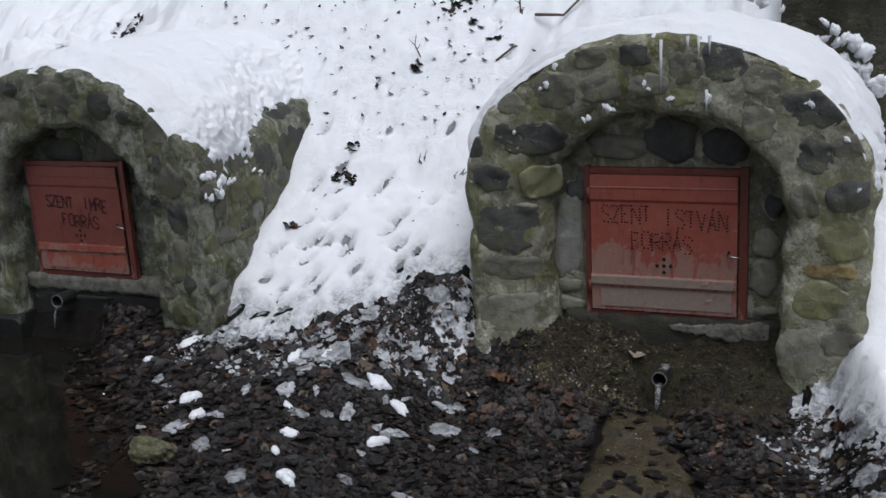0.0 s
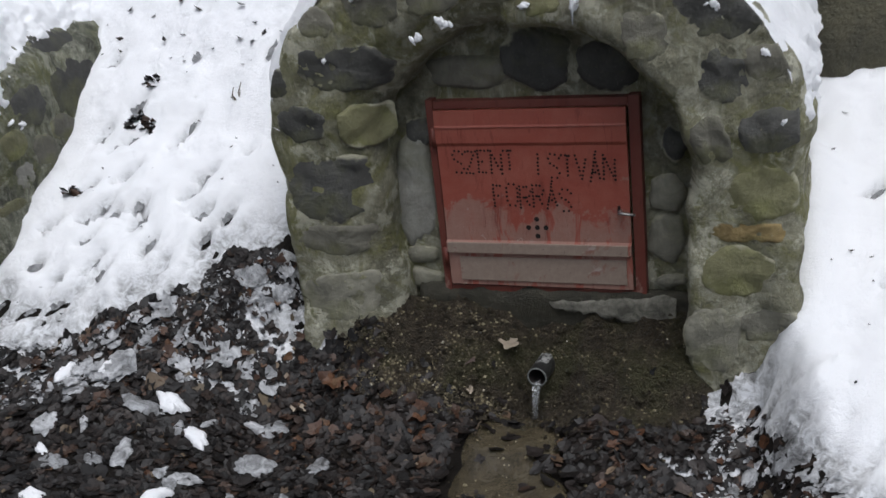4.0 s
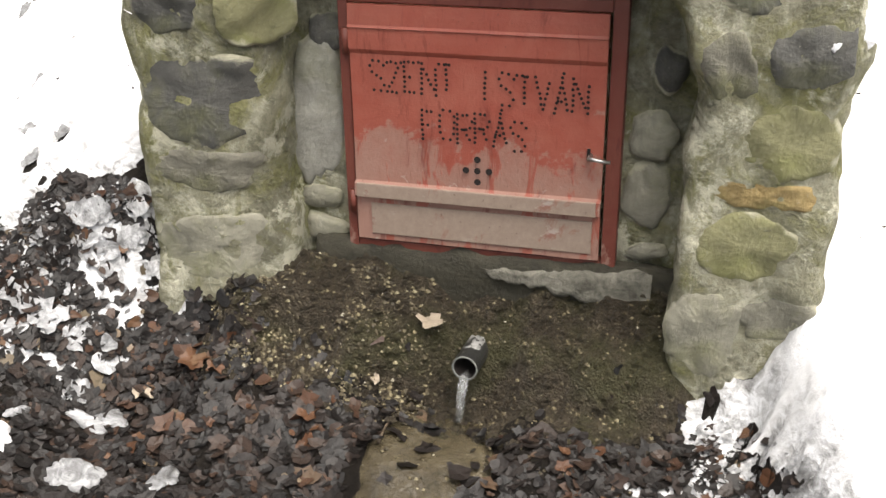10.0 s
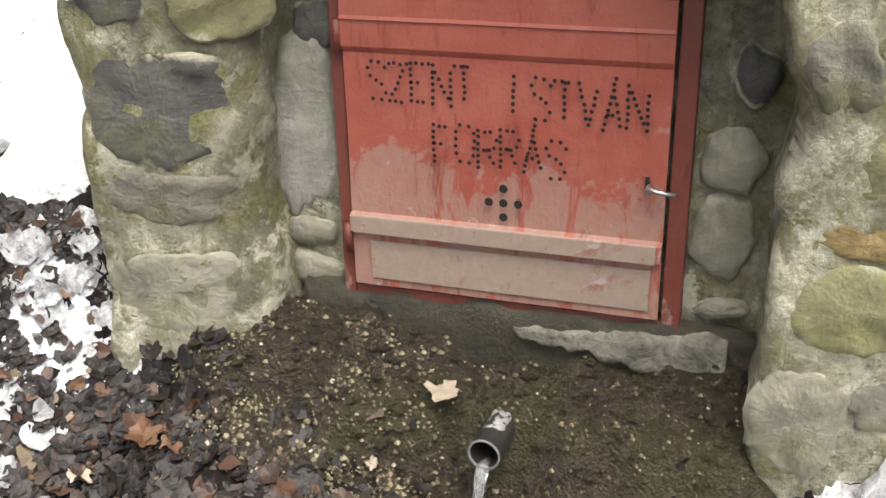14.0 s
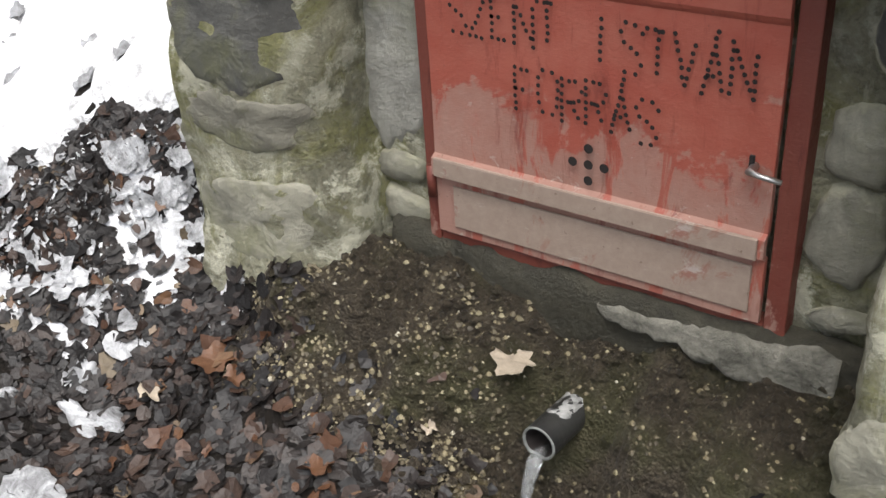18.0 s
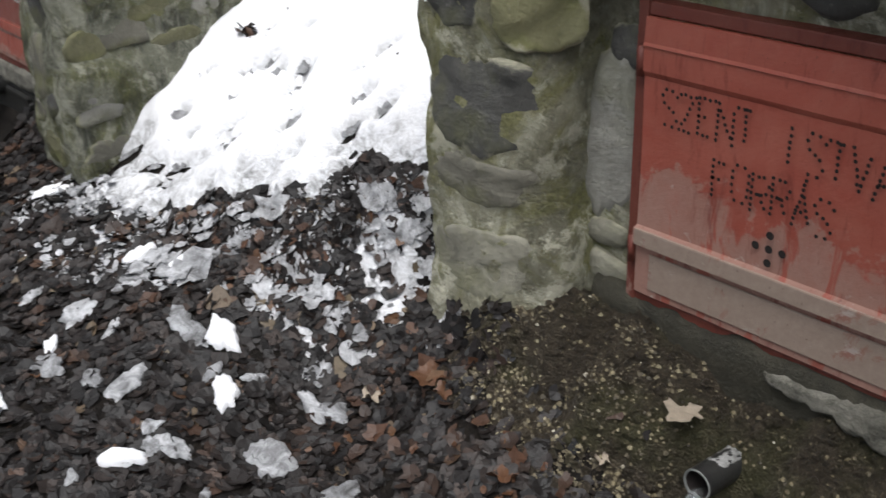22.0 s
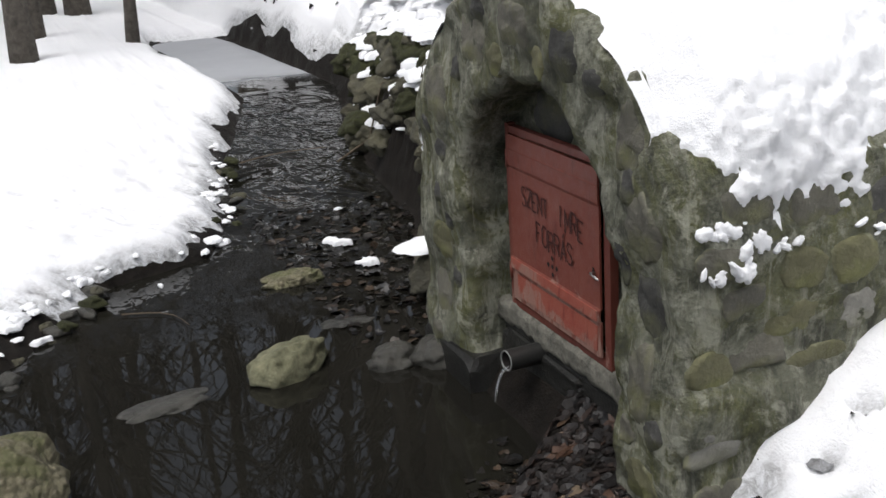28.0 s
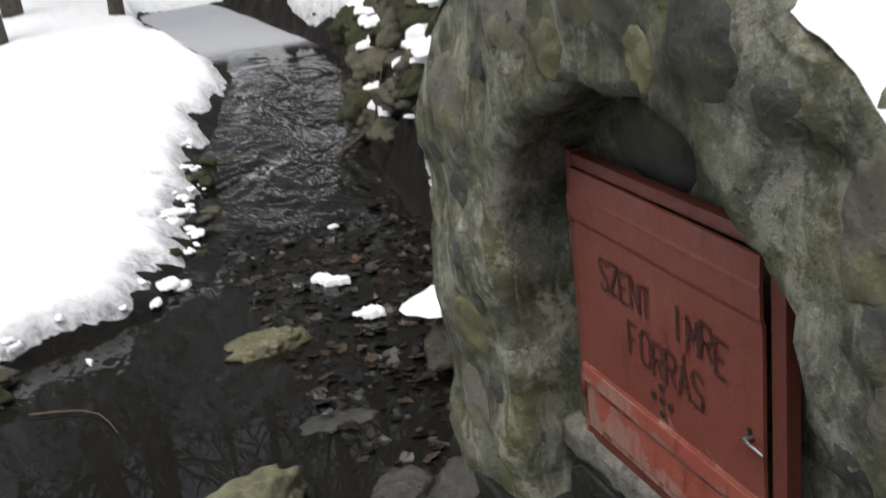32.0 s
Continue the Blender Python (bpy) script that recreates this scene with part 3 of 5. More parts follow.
tagged(new("ground", d), "dark wet soil under rotting leaf litter, gravelly mud by the spout", "ground", kind="structure")

# snow: a sheet that sinks under the soil where it has melted
EDGE_X = [-2.6, -1.95, -1.65, -1.45, -1.25, -1.0, -0.87, -0.74, -0.60, -0.40, 0.0, 0.95, 1.05, 1.18, 1.35, 1.6, 2.2, 5]
EDGE_Y = [-0.30, -0.36, -0.50, -0.55, -0.53, -0.395, -0.305, -0.22, -0.16, -0.15, 0.0, -0.22, -0.42, -0.66, -0.80, -0.88, -1.1, -1.5]
hill = (YY - np.interp(XX, EDGE_X, EDGE_Y)) * np.where(XX < -2.75, 0, 1) + np.where(XX < -2.75, -1, 0)
beyond = np.where(XX < -2.75, YY - np.interp(XX, [-40, -9, -5.5, -4.5, -3.2], [1.06, 1.05, 0.34, 0.28, 0.0]), -1)
NS, NF = wob(XX, YY, 4.0, 21.3, 4), wob(XX, YY, 14.0, 5.3, 4)
field = np.where(XX < -2.2, np.interp(XX, POOL_X, POOL_LO) - YY - 0.075 + 0.15 * wob(XX, YY, 1.7, 33.0, 3) + 0.07 * wob(XX, YY, 5.0, 37.0, 3) + 0.012 * wob(XX, YY, 17.0, 41.0, 3), -1)
for bx, by, br in ((-0.61, -0.245, 0.13), (-0.54, -0.20, 0.13), (-0.67, -0.44, 0.06), (-0.80, -0.33, 0.06), (-1.5, -0.60, 0.13), (-1.34, -0.62, 0.10), (1.0, -0.38, 0.10)):
    hill = np.maximum(hill, (1.9 if -1 < bx < 0 else 0.9) * (br - np.hypot(XX - bx, YY - by)))
hill = np.where((XX > -0.45) & (XX < 1.05) & (YY > np.where((XX > -0.3) & (XX < 0.82), -0.4, -0.16)) & (YY < 0.5), -1.0, hill)
hill = np.where((XX > -3.0) & (XX < -1.66) & (YY < 0.6), -1.0, hill)
cover = np.maximum(np.maximum(hill, field), beyond - 0.10 * smooth(XX, -9, -6) + (0.26 * NS + 0.12 * NF) * (0.35 + 0.65 * smooth(XX, -9, -6)))
ragged = -2.15 + 0.5 * wob(XX, YY, 1.1, 51.0, 3) - XX
field = np.where(YY < -2.3, np.minimum(field, ragged), field)
field = np.where(XX < -14.4, 0.3, field)
cover = np.maximum(cover * (YY > -2.3) - (YY <= -2.3), field)
slope = np.where(hill >= cover, 0.22, 0.30)
thick = np.clip(cover * slope + np.where(hill >= cover, 1.0, np.where(field >= cover, 0.4, 0.6)) * (0.024 * NS + 0.030 * NF), -0.05, 0.055 + 0.018 * NS + 0.014 * NF)
FEET = [(-1.58, -.50), (-1.56, -.40), (-1.36, -.30), (-1.33, -.36), (-1.24, -.22), (-1.20, -.26), (-1.31, -.16), (-1.30, -.04), (-1.25, -.06), (-1.48, -.13), (-1.06, -.15), (-.86, -.10), (-.80, -.03), (-.90, -.03), (-1.16, -.03), (-1.13, -.07), (-1.25, .08), (-.97, .03), (-.94, .10), (-1.11, .22), (-1.08, .28), (-1.39, .01), (-1.48, -.26), (-1.43, -.39), (-1.52, .47), (-1.34, .33), (-1.36, .18), (-1.31, .21), (-1.15, .49), (-.82, .51), (-1.45, .24), (-1.35, -.09), (1.35, .02), (1.5, -.2), (1.3, .35), (1.62, .2)]
fr = random.Random(5)
TREAD = []
for fx, fy in FEET:
    a = fr.uniform(0.35, 1.1)
    TREAD.append((fx, fy, a))
    u = (XX - fx) * math.cos(a) + (YY - fy) * math.sin(a)
    v = -(XX - fx) * math.sin(a) + (YY - fy) * math.cos(a)
    r = (u / 0.046) ** 2 + (v / 0.019) ** 2
    thick = thick - (fr.uniform(0.040, 0.075) if fy < 0.15 else fr.uniform(0.03, 0.05)) * np.exp(-r ** 2.5)
for k in range(60):
    fx, fy = fr.uniform(-1.9, -0.5), fr.uniform(-0.1, 2.6)
    thick = thick - fr.uniform(0.015, 0.045) * np.exp(-(((XX - fx) / fr.uniform(0.008, 0.026)) ** 2 + ((YY - fy) / fr.uniform(0.008, 0.026)) ** 2))
thin = 1 - smooth(thick, 0.006, 0.046)
side = smooth(XX, -1.1, -0.8) * (1 - smooth(XX, 0.2, 0.6))
slushy = 1 - smooth(hill + 0.16 * NS + 0.10 * NF, 0.02, 0.20 - 0.08 * side - 0.09 * smooth(XX, 0.6, 0.9))
thin = np.where(hill >= cover, np.maximum(thin, slushy), thin)
TOP = np.maximum(ZZ, ZZ + thick)
d = sheet("snow_cover", ZZ + thick, thick > -0.03, thin)
d.materials.append(SNOW)
tagged(new("snow_cover", d), "white trodden snow with footprints, melting at its edge", "snow", kind="structure")

# flat dark grey patches laid over the dents of the footprints
PRINT_GREY = make_plain("footprint_dark_grey", (0.07, 0.068, 0.066), (0.36, 0.365, 0.375), 45, 0.5, 0.6, 0.008)
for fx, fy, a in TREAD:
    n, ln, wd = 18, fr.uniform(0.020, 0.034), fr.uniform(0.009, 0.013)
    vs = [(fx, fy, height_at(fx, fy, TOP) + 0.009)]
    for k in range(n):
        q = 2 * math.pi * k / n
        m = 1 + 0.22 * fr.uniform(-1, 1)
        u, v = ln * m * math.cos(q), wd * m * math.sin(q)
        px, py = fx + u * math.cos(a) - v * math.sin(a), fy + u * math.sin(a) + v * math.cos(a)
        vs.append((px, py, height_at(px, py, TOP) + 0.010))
    tagged(new("footprint", mesh("footprint", vs, [(0, 1 + k, 1 + (k + 1) % n) for k in range(n)], PRINT_GREY)), "flat dark grey patch in a footprint in snow", "footprint", "footprints in the snow")

# water of the stream and pool
wx = np.concatenate([np.arange(-1.1, -6, -0.12), np.arange(-6, -14.5, -0.4)])
vs, fs = [], []
for x in wx:
    lo, hi = np.interp(x, POOL_X, POOL_LO) - 0.25, np.interp(x, POOL_X, POOL_HI) + 0.25
    vs += [(x, lo + (hi - lo) * k / 6, WATER_Z) for k in range(7)]
for i in range(len(wx) - 1):
    for k in range(6):
        a = i * 7 + k
        fs.append((a, a + 1, a + 8, a + 7))
tagged(new("stream_water", mesh("stream_water", vs, fs, WATER)), "dark stream water mirroring bare trees, greyish ice upstream", "water", kind="structure")


# ---- the spring houses ----
def arch(cx, half, foot, spring, rise, n, lean=0.0):
    """Points (x, z) of an arch from its left foot over the top to its right foot."""
    pts = []
    for i in range(n):
        t = i / (n - 1)
        if t < 0.28:
            pts.append((cx - half, foot + (spring - foot) * t / 0.28))
        elif t > 0.72:
            pts.append((cx + half, spring + (foot - spring) * (t - 0.72) / 0.28))
        else:
            a = math.pi * (1 - (t - 0.28) / 0.44)
            pts.append((cx + half * math.cos(a), spring + rise * math.sin(a)))
    return pts


def masonry(outer, inner, y0, y_back, y_door, seed, material, worn=0.0):
    """The mortar body: front ring, reveals, barrel and the wall behind the door, in one uneven skin."""
    n, rings, deep = len(outer), 16, 26
    vs, fs = [], []
    for k in range(rings):
        q = k / (rings - 1)
        for i in range(n):
            (xa, za), (xb, zb) = inner[i], outer[i]
            x, z = xa + (xb - xa) * q, za + (zb - za) * q
            dy = mortar_relief(x, z, seed)
            edge = 0.03 if k in (0, rings - 1) else 0.0
            if x < (outer[0][0] + outer[-1][0]) / 2:
                edge += worn * max(0.0, 1 - q / 0.4) ** 1.5
            wx, wz = 0.022 * fbm(x * 8, z * 8, seed + 5, 3), 0.022 * fbm(x * 8, z * 8, seed + 9, 3)
            vs.append((x + wx, y0 + dy + edge, z + wz))
    for k in range(rings - 1):
        for i in range(n - 1):
            a = k * n + i
            fs.append((a, a + 1, a + n + 1, a + n))
    top = (rings - 1) * n
    for k in range(1, deep):
        q = k / (deep - 1)
        for i in range(n):
            x, _, z = vs[top + i]
            y = y0 + 0.03 + (y_back - y0) * q
            u = 0.035 * fbm(x * 3 + seed, y * 3.5, z * 3, 4)
            cx = (outer[0][0] + outer[-1][0]) / 2
            vs.append((x + u * (1 if x > cx else -1), y, z + u * 0.8))
    base = rings * n
    for i in range(n - 1):
        fs.append((top + i, top + i + 1, base + i + 1, base + i))
    for k in range(deep - 2):
        for i in range(n - 1):
            a = base + k * n + i
            fs.append((a, a + 1, a + n + 1, a + n))
    base2 = len(vs)
    for k in range(1, 5):
        q = k / 4
        for i in range(n):
            x, y, z = vs[i]
            vs.append((x + 0.01 * fbm(x * 8, q * 3, z * 8, 3), y + (y_door - y) * q, z + 0.01 * fbm(z * 8, q * 3, seed, 3)))
    for i in range(n - 1):
        fs.append((i + 1, i, base2 + i, base2 + i + 1))
    for k in range(3):
        for i in range(n - 1):
            a = base2 + k * n + i
            fs.append((a + 1, a, a + n, a + n + 1))
    # wall behind the door, from the ring's back edge inwards
    last = base2 + 3 * n
    half = n // 2
    rows_ = 8
    grid = []
    for i in range(half):
        row = []
        for k in range(rows_ + 1):
            p, q = Vector(vs[last + i]), Vector(vs[last + n - 1 - i])
            c = p.lerp(q, k / rows_)
            if 0 < k < rows_:
                c.y += 0.012 * fbm(c.x * 7, c.z * 7, seed, 3)
                row.append(len(vs))
                vs.append(tuple(c))
            else:
                row.append(last + i if k == 0 else last + n - 1 - i)
        grid.append(row)
    for i in range(half - 1):
        for k in range(rows_):
            fs.append((grid[i][k], grid[i][k + 1], grid[i + 1][k + 1], grid[i + 1][k]))
    return mesh("masonry", vs, fs, material)


GLYPHS = {
    "S": [[(1, .85), (.7, 1), (.25, 1), (0, .8), (.15, .6), (.8, .42), (1, .2), (.75, 0), (.25, 0), (0, .15)]],
    "Z": [[(0, 1), (1, 1), (0, 0), (1, 0)]],
    "E": [[(1, 1), (0, 1), (0, 0), (1, 0)], [(0, .5), (.8, .5)]],
    "N": [[(0, 0), (0, 1), (1, 0), (1, 1)]],
    "T": [[(0, 1), (1, 1)], [(.5, 1), (.5, 0)]],
    "I": [[(.5, 1), (.5, 0)]],
    "V": [[(0, 1), (.5, 0), (1, 1)]],
    "Á": [[(0, 0), (.5, 1), (1, 0)], [(.22, .4), (.78, .4)], [(.5, 1.15), (.7, 1.4)]],
    "F": [[(0, 0), (0, 1), (1, 1)], [(0, .5), (.75, .5)]],
    "O": [[(0, .2), (0, .8), (.25, 1), (.75, 1), (1, .8), (1, .2), (.75, 0), (.25, 0), (0, .2)]],
    "R": [[(0, 0), (0, 1), (.7, 1), (1, .8), (.9, .58), (.6, .5), (0, .5)], [(.45, .5), (1, 0)]],
    "M": [[(0, 0), (0, 1), (.5, .4), (1, 1), (1, 0)]],
}


def punched(word, x, z, width, height, tilt, seed, radius=0.0039, step=0.0125):
    """A word as rows of punched holes in the plane y = 0."""
    r = random.Random(seed)
    vs, fs = [], []
    n = len(word)
    cell = width / n
    for i, ch in enumerate(word):
        w = cell * (0.80 if ch != "I" else 0.5)
        dz = r.uniform(-0.10, 0.10) * height
        for stroke in GLYPHS[ch]:
            for (xa, za), (xb, zb) in zip(stroke, stroke[1:]):
                ln = math.hypot((xb - xa) * w, (zb - za) * height)
                m = max(1, round(ln / step))
                for k in range(m):
                    q = k / m
                    px = x + i * cell + (xa + (xb - xa) * q) * w + r.uniform(-1, 1) * 0.0012
                    pz = z + dz + (za + (zb - za) * q) * height - tilt * (px - x) + r.uniform(-1, 1) * 0.0012
                    b = len(vs)
                    for j in range(8):
                        a = 2 * math.pi * j / 8
                        vs.append((px + radius * math.cos(a), 0, pz + radius * math.sin(a)))
                    fs.append(tuple(range(b, b + 8)))
    return mesh("lettering", vs, fs, HOLE if step > 0.01 else RUST_DARK, False)


def metal_door(parent, at, paint, label, open_by=0.0):
    """A sheet-metal hatch with its frame, folds, pin and punched name; its corner is at the leaf's lower left."""
    root = part("metal_hatch", None, parent, label, at)
    w, h = 0.60, 0.585
    for nm, size, x, z in (("frame_side", (0.024, 0.05, h + 0.066), -0.016, h / 2), ("frame_side", (0.034, 0.05, h + 0.066), w + 0.023, h / 2), ("frame_top", (w + 0.008, 0.046, 0.026), w / 2 + 0.001, h + 0.014), ("frame_bottom", (w + 0.008, 0.046, 0.026), w / 2 + 0.001, -0.020)):
        part(nm, box(nm, size, RED_FRAME, 0.003), root, "", pose(x, 0.02, z))
    leaf = part("leaf", leaf_mesh(w, h, paint), root, "worn red painted sheet steel leaf", pose(0, -0.012, 0, 0, 0, -open_by))
    return root, leaf


def leaf_mesh(w, h, paint):
    """The sheet with its shallow folds and a slight buckle, as one skin with thickness."""
    zs = [0, 0.05, 0.10, 0.112, 0.118, 0.15, 0.156, 0.20, 0.26, 0.32, 0.38, 0.44, 0.47, 0.476, 0.482, 0.50, 0.53, 0.532, 0.538, 0.56, h]
    ys = {0.118: -0.012, 0.15: -0.012, 0.476: -0.004, 0.482: -0.007, 0.50: -0.007, 0.53: -0.007, 0.532: -0.011, 0.538: -0.007, 0.56: -0.006, h: -0.004}
    nx = 16
    vs, fs = [], []
    for back in (0, 1):
        for z in zs:
            for i in range(nx + 1):
                x = w * i / nx
                y = ys.get(z, 0.0) + 0.003 * fbm(x * 5, z * 5, 2.0, 2) + back * 0.012
                vs.append((x, y, z))
    m, rows_ = nx + 1, len(zs)
    for j in range(rows_ - 1):
        for i in range(nx):
            a = j * m + i
            fs.append((a, a + 1, a + m + 1, a + m))
            b = a + rows_ * m
            fs.append((b + 1, b, b + m, b + m + 1))
    loop = [i for i in range(m)] + [j * m + nx for j in range(1, rows_)] + [(rows_ - 1) * m + i for i in range(nx - 1, -1, -1)] + [j * m for j in range(rows_ - 2, 0, -1)]
    for a, b in zip(loop, loop[1:] + loop[:1]):
        fs.append((b, a, a + rows_ * m, b + rows_ * m))
    return mesh("leaf", vs, fs, paint, False)


def rough_slab(name, x0, x1, top, low, deep, seed, material):
    """A crumbling ledge: uneven front, ragged upper and lower edges, worn top."""
    n, m = 60, 7
    vs, fs = [], []
    for i in range(n + 1):
        x = x0 + (x1 - x0) * i / n
        zt = top(x) + 0.012 * fbm(x * 12 + seed, 1.0, seed, 4)
        zl = low(x) + 0.022 * fbm(x * 26, 7.0, seed, 5)
        zl = min(zl, zt - 0.004)
        vs.append((x, deep, zt + 0.004))
        for k in range(m):
            q = k / (m - 1)
            z = zt + (zl - zt) * q
            y = 0.010 * fbm(x * 9, z * 9, seed, 4) + (0.012 if k in (0, m - 1) else 0.0)
            vs.append((x, y, z))
        vs.append((x, deep, zl))
    c = m + 2
    for i in range(n):
        for k in range(c - 1):
            a = i * c + k
            fs.append((a, a + 1, a + c + 1, a + c))
    fs += [tuple(range(c))[::-1], tuple(range(n * c, n * c + c))]
    return mesh(name, vs, fs, material)


def door_details(leaf, words, pin_dir, seed, low=None, radius=0.0039, step=0.0125):
    for word, x, z, wd, ht, tilt in words:
        part("lettering", punched(word, x, z, wd, ht, tilt, seed + len(word), radius, step), leaf, "dark punched letters", pose(0, -0.0072, 0))["kind"] = "stuff"
    for dx, dz in ((0, 0), (0.028, 0), (-0.028, 0), (0, 0.028), (0, -0.028)):
        vs = [(0.0082 * math.cos(a), 0, 0.0082 * math.sin(a)) for a in [2 * math.pi * k / 12 for k in range(12)]]
        part("vent_hole", mesh("vent_hole", vs, [tuple(range(12))], HOLE, False), leaf, "", pose(0.308 + dx, -0.0082, 0.205 + dz))
    part("lower_band", box("lower_band", (0.585, 0.006, 0.036), low or CHALK, 0.002, 0.0007, 3), leaf, "streaked red paint" if low else "peeled pale pink paint", pose(0.298, -0.0135, 0.134))
    part("lower_panel", box("lower_panel", (0.545, 0.004, 0.082), low or CHALK, 0.0015, 0.0006, 4), leaf, "streaked red paint" if low else "peeled pale pink paint", pose(0.31, -0.003, 0.058))
    v, f = tube([(0, 0.01, 0), (0, -0.022, 0.001), (0.016, -0.026, 0.0), (0.048, -0.024, -0.004)], [0.006, 0.006, 0.0045, 0.004], 8)
    part("latch_pin", mesh("latch_pin", v, f, STEEL), leaf, "bare steel pin", pose(0.572, -0.004, 0.262))
    # near-black box coloured as the dark inside of the latch slot
    part("latch_plate", box("latch_plate", (0.008, 0.004, 0.024), HOLE, 0.001), leaf, "", pose(0.568, -0.006, 0.268))
    for z in (0.10, 0.50):
        v, f = tube([(0, 0, -0.03), (0, 0, 0.03)], [0.009, 0.009], 10)
        part("hinge", mesh("hinge", v, f, RED_FRAME), leaf, "", pose(-0.008, -0.004, z))


def set_stones(root, items, px, depth, seed, kinds, skin, hull=None):
    """Beds stones in a front; items give x, z, width, height and kind in the world."""
    r = random.Random(seed)
    o = root.matrix_basis.translation
    for i, (x, z, w, h, kind) in enumerate(items):
        clip = None
        if hull:
            cx, half, spring, rise = hull

            def clip(u, v):
                a, b = (x + u - cx) / (half - 0.012), (z + v - spring) / (rise - 0.012)
                k = math.hypot(a, b) if b > 0 else abs(a)
                if k <= 1:
                    return u, v
                return cx + a / k * (half - 0.012) - x, (spring + b / k * (rise - 0.012) if b > 0 else z + v) - z
        d = stone_mesh(w * px, h * px, depth * r.uniform(0.7, 1.3), seed * 100 + i, kinds[kind], lambda u, v: skin(x + u, z + v) - o.y, clip)
        part("stone", d, root, "", pose(x - o.x, 0, z - o.z))


# the spring house with the wide hatch
A_FRONT = -0.17
a_house = thing("spring_house", pose(0.3, A_FRONT, 0.1), "small rubble-stone spring vault with a red hatch", "spring house", "spring houses")


def under(root, ob):
    """Keeps a part that was placed in the world where it is."""
    ob.matrix_parent_inverse = root.matrix_basis.inverted()
    return ob


outer_a = arch(0.30, 0.80, 0.02, 0.86, 0.60, 121)
inner_a = arch(0.312, 0.475, 0.02, 0.76, 0.395, 121)
under(a_house, part("masonry", masonry(outer_a, inner_a, A_FRONT, 0.65, 0.035, 1.7, MORTAR_A, 0.085), a_house, "pale mossy lime mortar"))


def worn_a(x, z):
    """How far the worn inner edge of the pale vault's left half stands back."""
    if x > 0.30:
        return 0.0
    if z < 0.76:
        q = (-0.163 - x) / 0.337
    else:
        a, b = math.hypot((x - 0.312) / 0.475, (z - 0.76) / 0.395) - 1, 1 - math.hypot((x - 0.30) / 0.80, (z - 0.86) / 0.60)
        q = a / max(0.05, a + b)
    return 0.085 * min(1.0, max(0.0, 1 - q / 0.4)) ** 1.5


STONES_A = [(-.22, 1.06, 125, 65, 0), (-.38, .89, 75, 55, 0), (-.18, .87, 62, 62, 2), (-.32, .68, 132, 98, 0), (-.33, .51, 110, 50, 1), (-.33, .31, 140, 78, 5), (-.09, 1.25, 85, 65, 1), (.22, 1.38, 60, 40, 0), (.56, 1.35, 75, 75, 0), (.70, 1.28, 70, 52, 1), (.88, 1.17, 100, 62, 0), (.89, 1.0, 55, 58, 0), (1.01, 1.03, 62, 45, 1), (1.01, .85, 72, 55, 0), (.99, .67, 85, 75, 2), (.96, .56, 95, 28, 4), (.92, .44, 90, 72, 2), (1.01, .27, 75, 48, 5), (.86, .22, 68, 92, 5), (.86, .82, 45, 65, 1), (.28, 1.27, 70, 42, 5), (.42, 1.33, 60, 55, 1), (.08, 1.26, 68, 50, 1), (.69, 1.12, 58, 58, 1), (.05, 1.38, 60, 40, 1), (-.45, 1.02, 40, 40, 0), (-.28, 1.2, 50, 40, 1), (.40, 1.22, 55, 30, 2)]
set_stones(a_house, STONES_A, 0.00225, 0.0045, 3, STONE_KINDS["pale"], lambda x, z: A_FRONT + mortar_relief(x, z, 1.7) + worn_a(x, z), (0.30, 0.80, 0.86, 0.60))
RECESS_A = [(-.112, .61, 54, 158, 3), (-.11, .385, 44, 24, 5), (-.105, .30, 48, 28, 5), (.705, .60, 42, 48, 5), (.70, .46, 46, 60, 5), (.735, .76, 30, 42, 0), (.11, .995, 95, 42, 1), (.33, 1.03, 82, 70, 0), (.55, 1.0, 72, 58, 0), (-.07, .81, 36, 35, 0), (.71, .32, 40, 16, 5)]
set_stones(a_house, RECESS_A, 0.0025, 0.014, 4, STONE_KINDS["pale"], lambda x, z: 0.026 + 0.012 * fbm(x * 7, z * 7, 1.7, 3))
root, leaf = metal_door(a_house, pose(-0.3, 0.17, 0.2), RED, "red painted sheet-metal hatch in its frame")
door_details(leaf, [("SZENT", .05, .388, .21, .070, .04), ("ISTVÁN", .315, .374, .255, .074, .06), ("FORRÁS", .175, .278, .255, .070, .05)], 1, 7)
part("sill", rough_slab("sill", 0.03, 0.43, lambda x: 0.155 + 0.05 * x, lambda x: 0.140 - 0.18 * min(0.32, x), 0.05, 15, SILL), a_house, "crumbling pale concrete ledge", pose(0, 0.14, 0))
part("footing", rough_slab("footing", -0.42, 0.48, lambda x: 0.185, lambda x: 0.02, 0.04, 16, DAMP), a_house, "dark damp concrete under the hatch", pose(0, 0.155, 0))

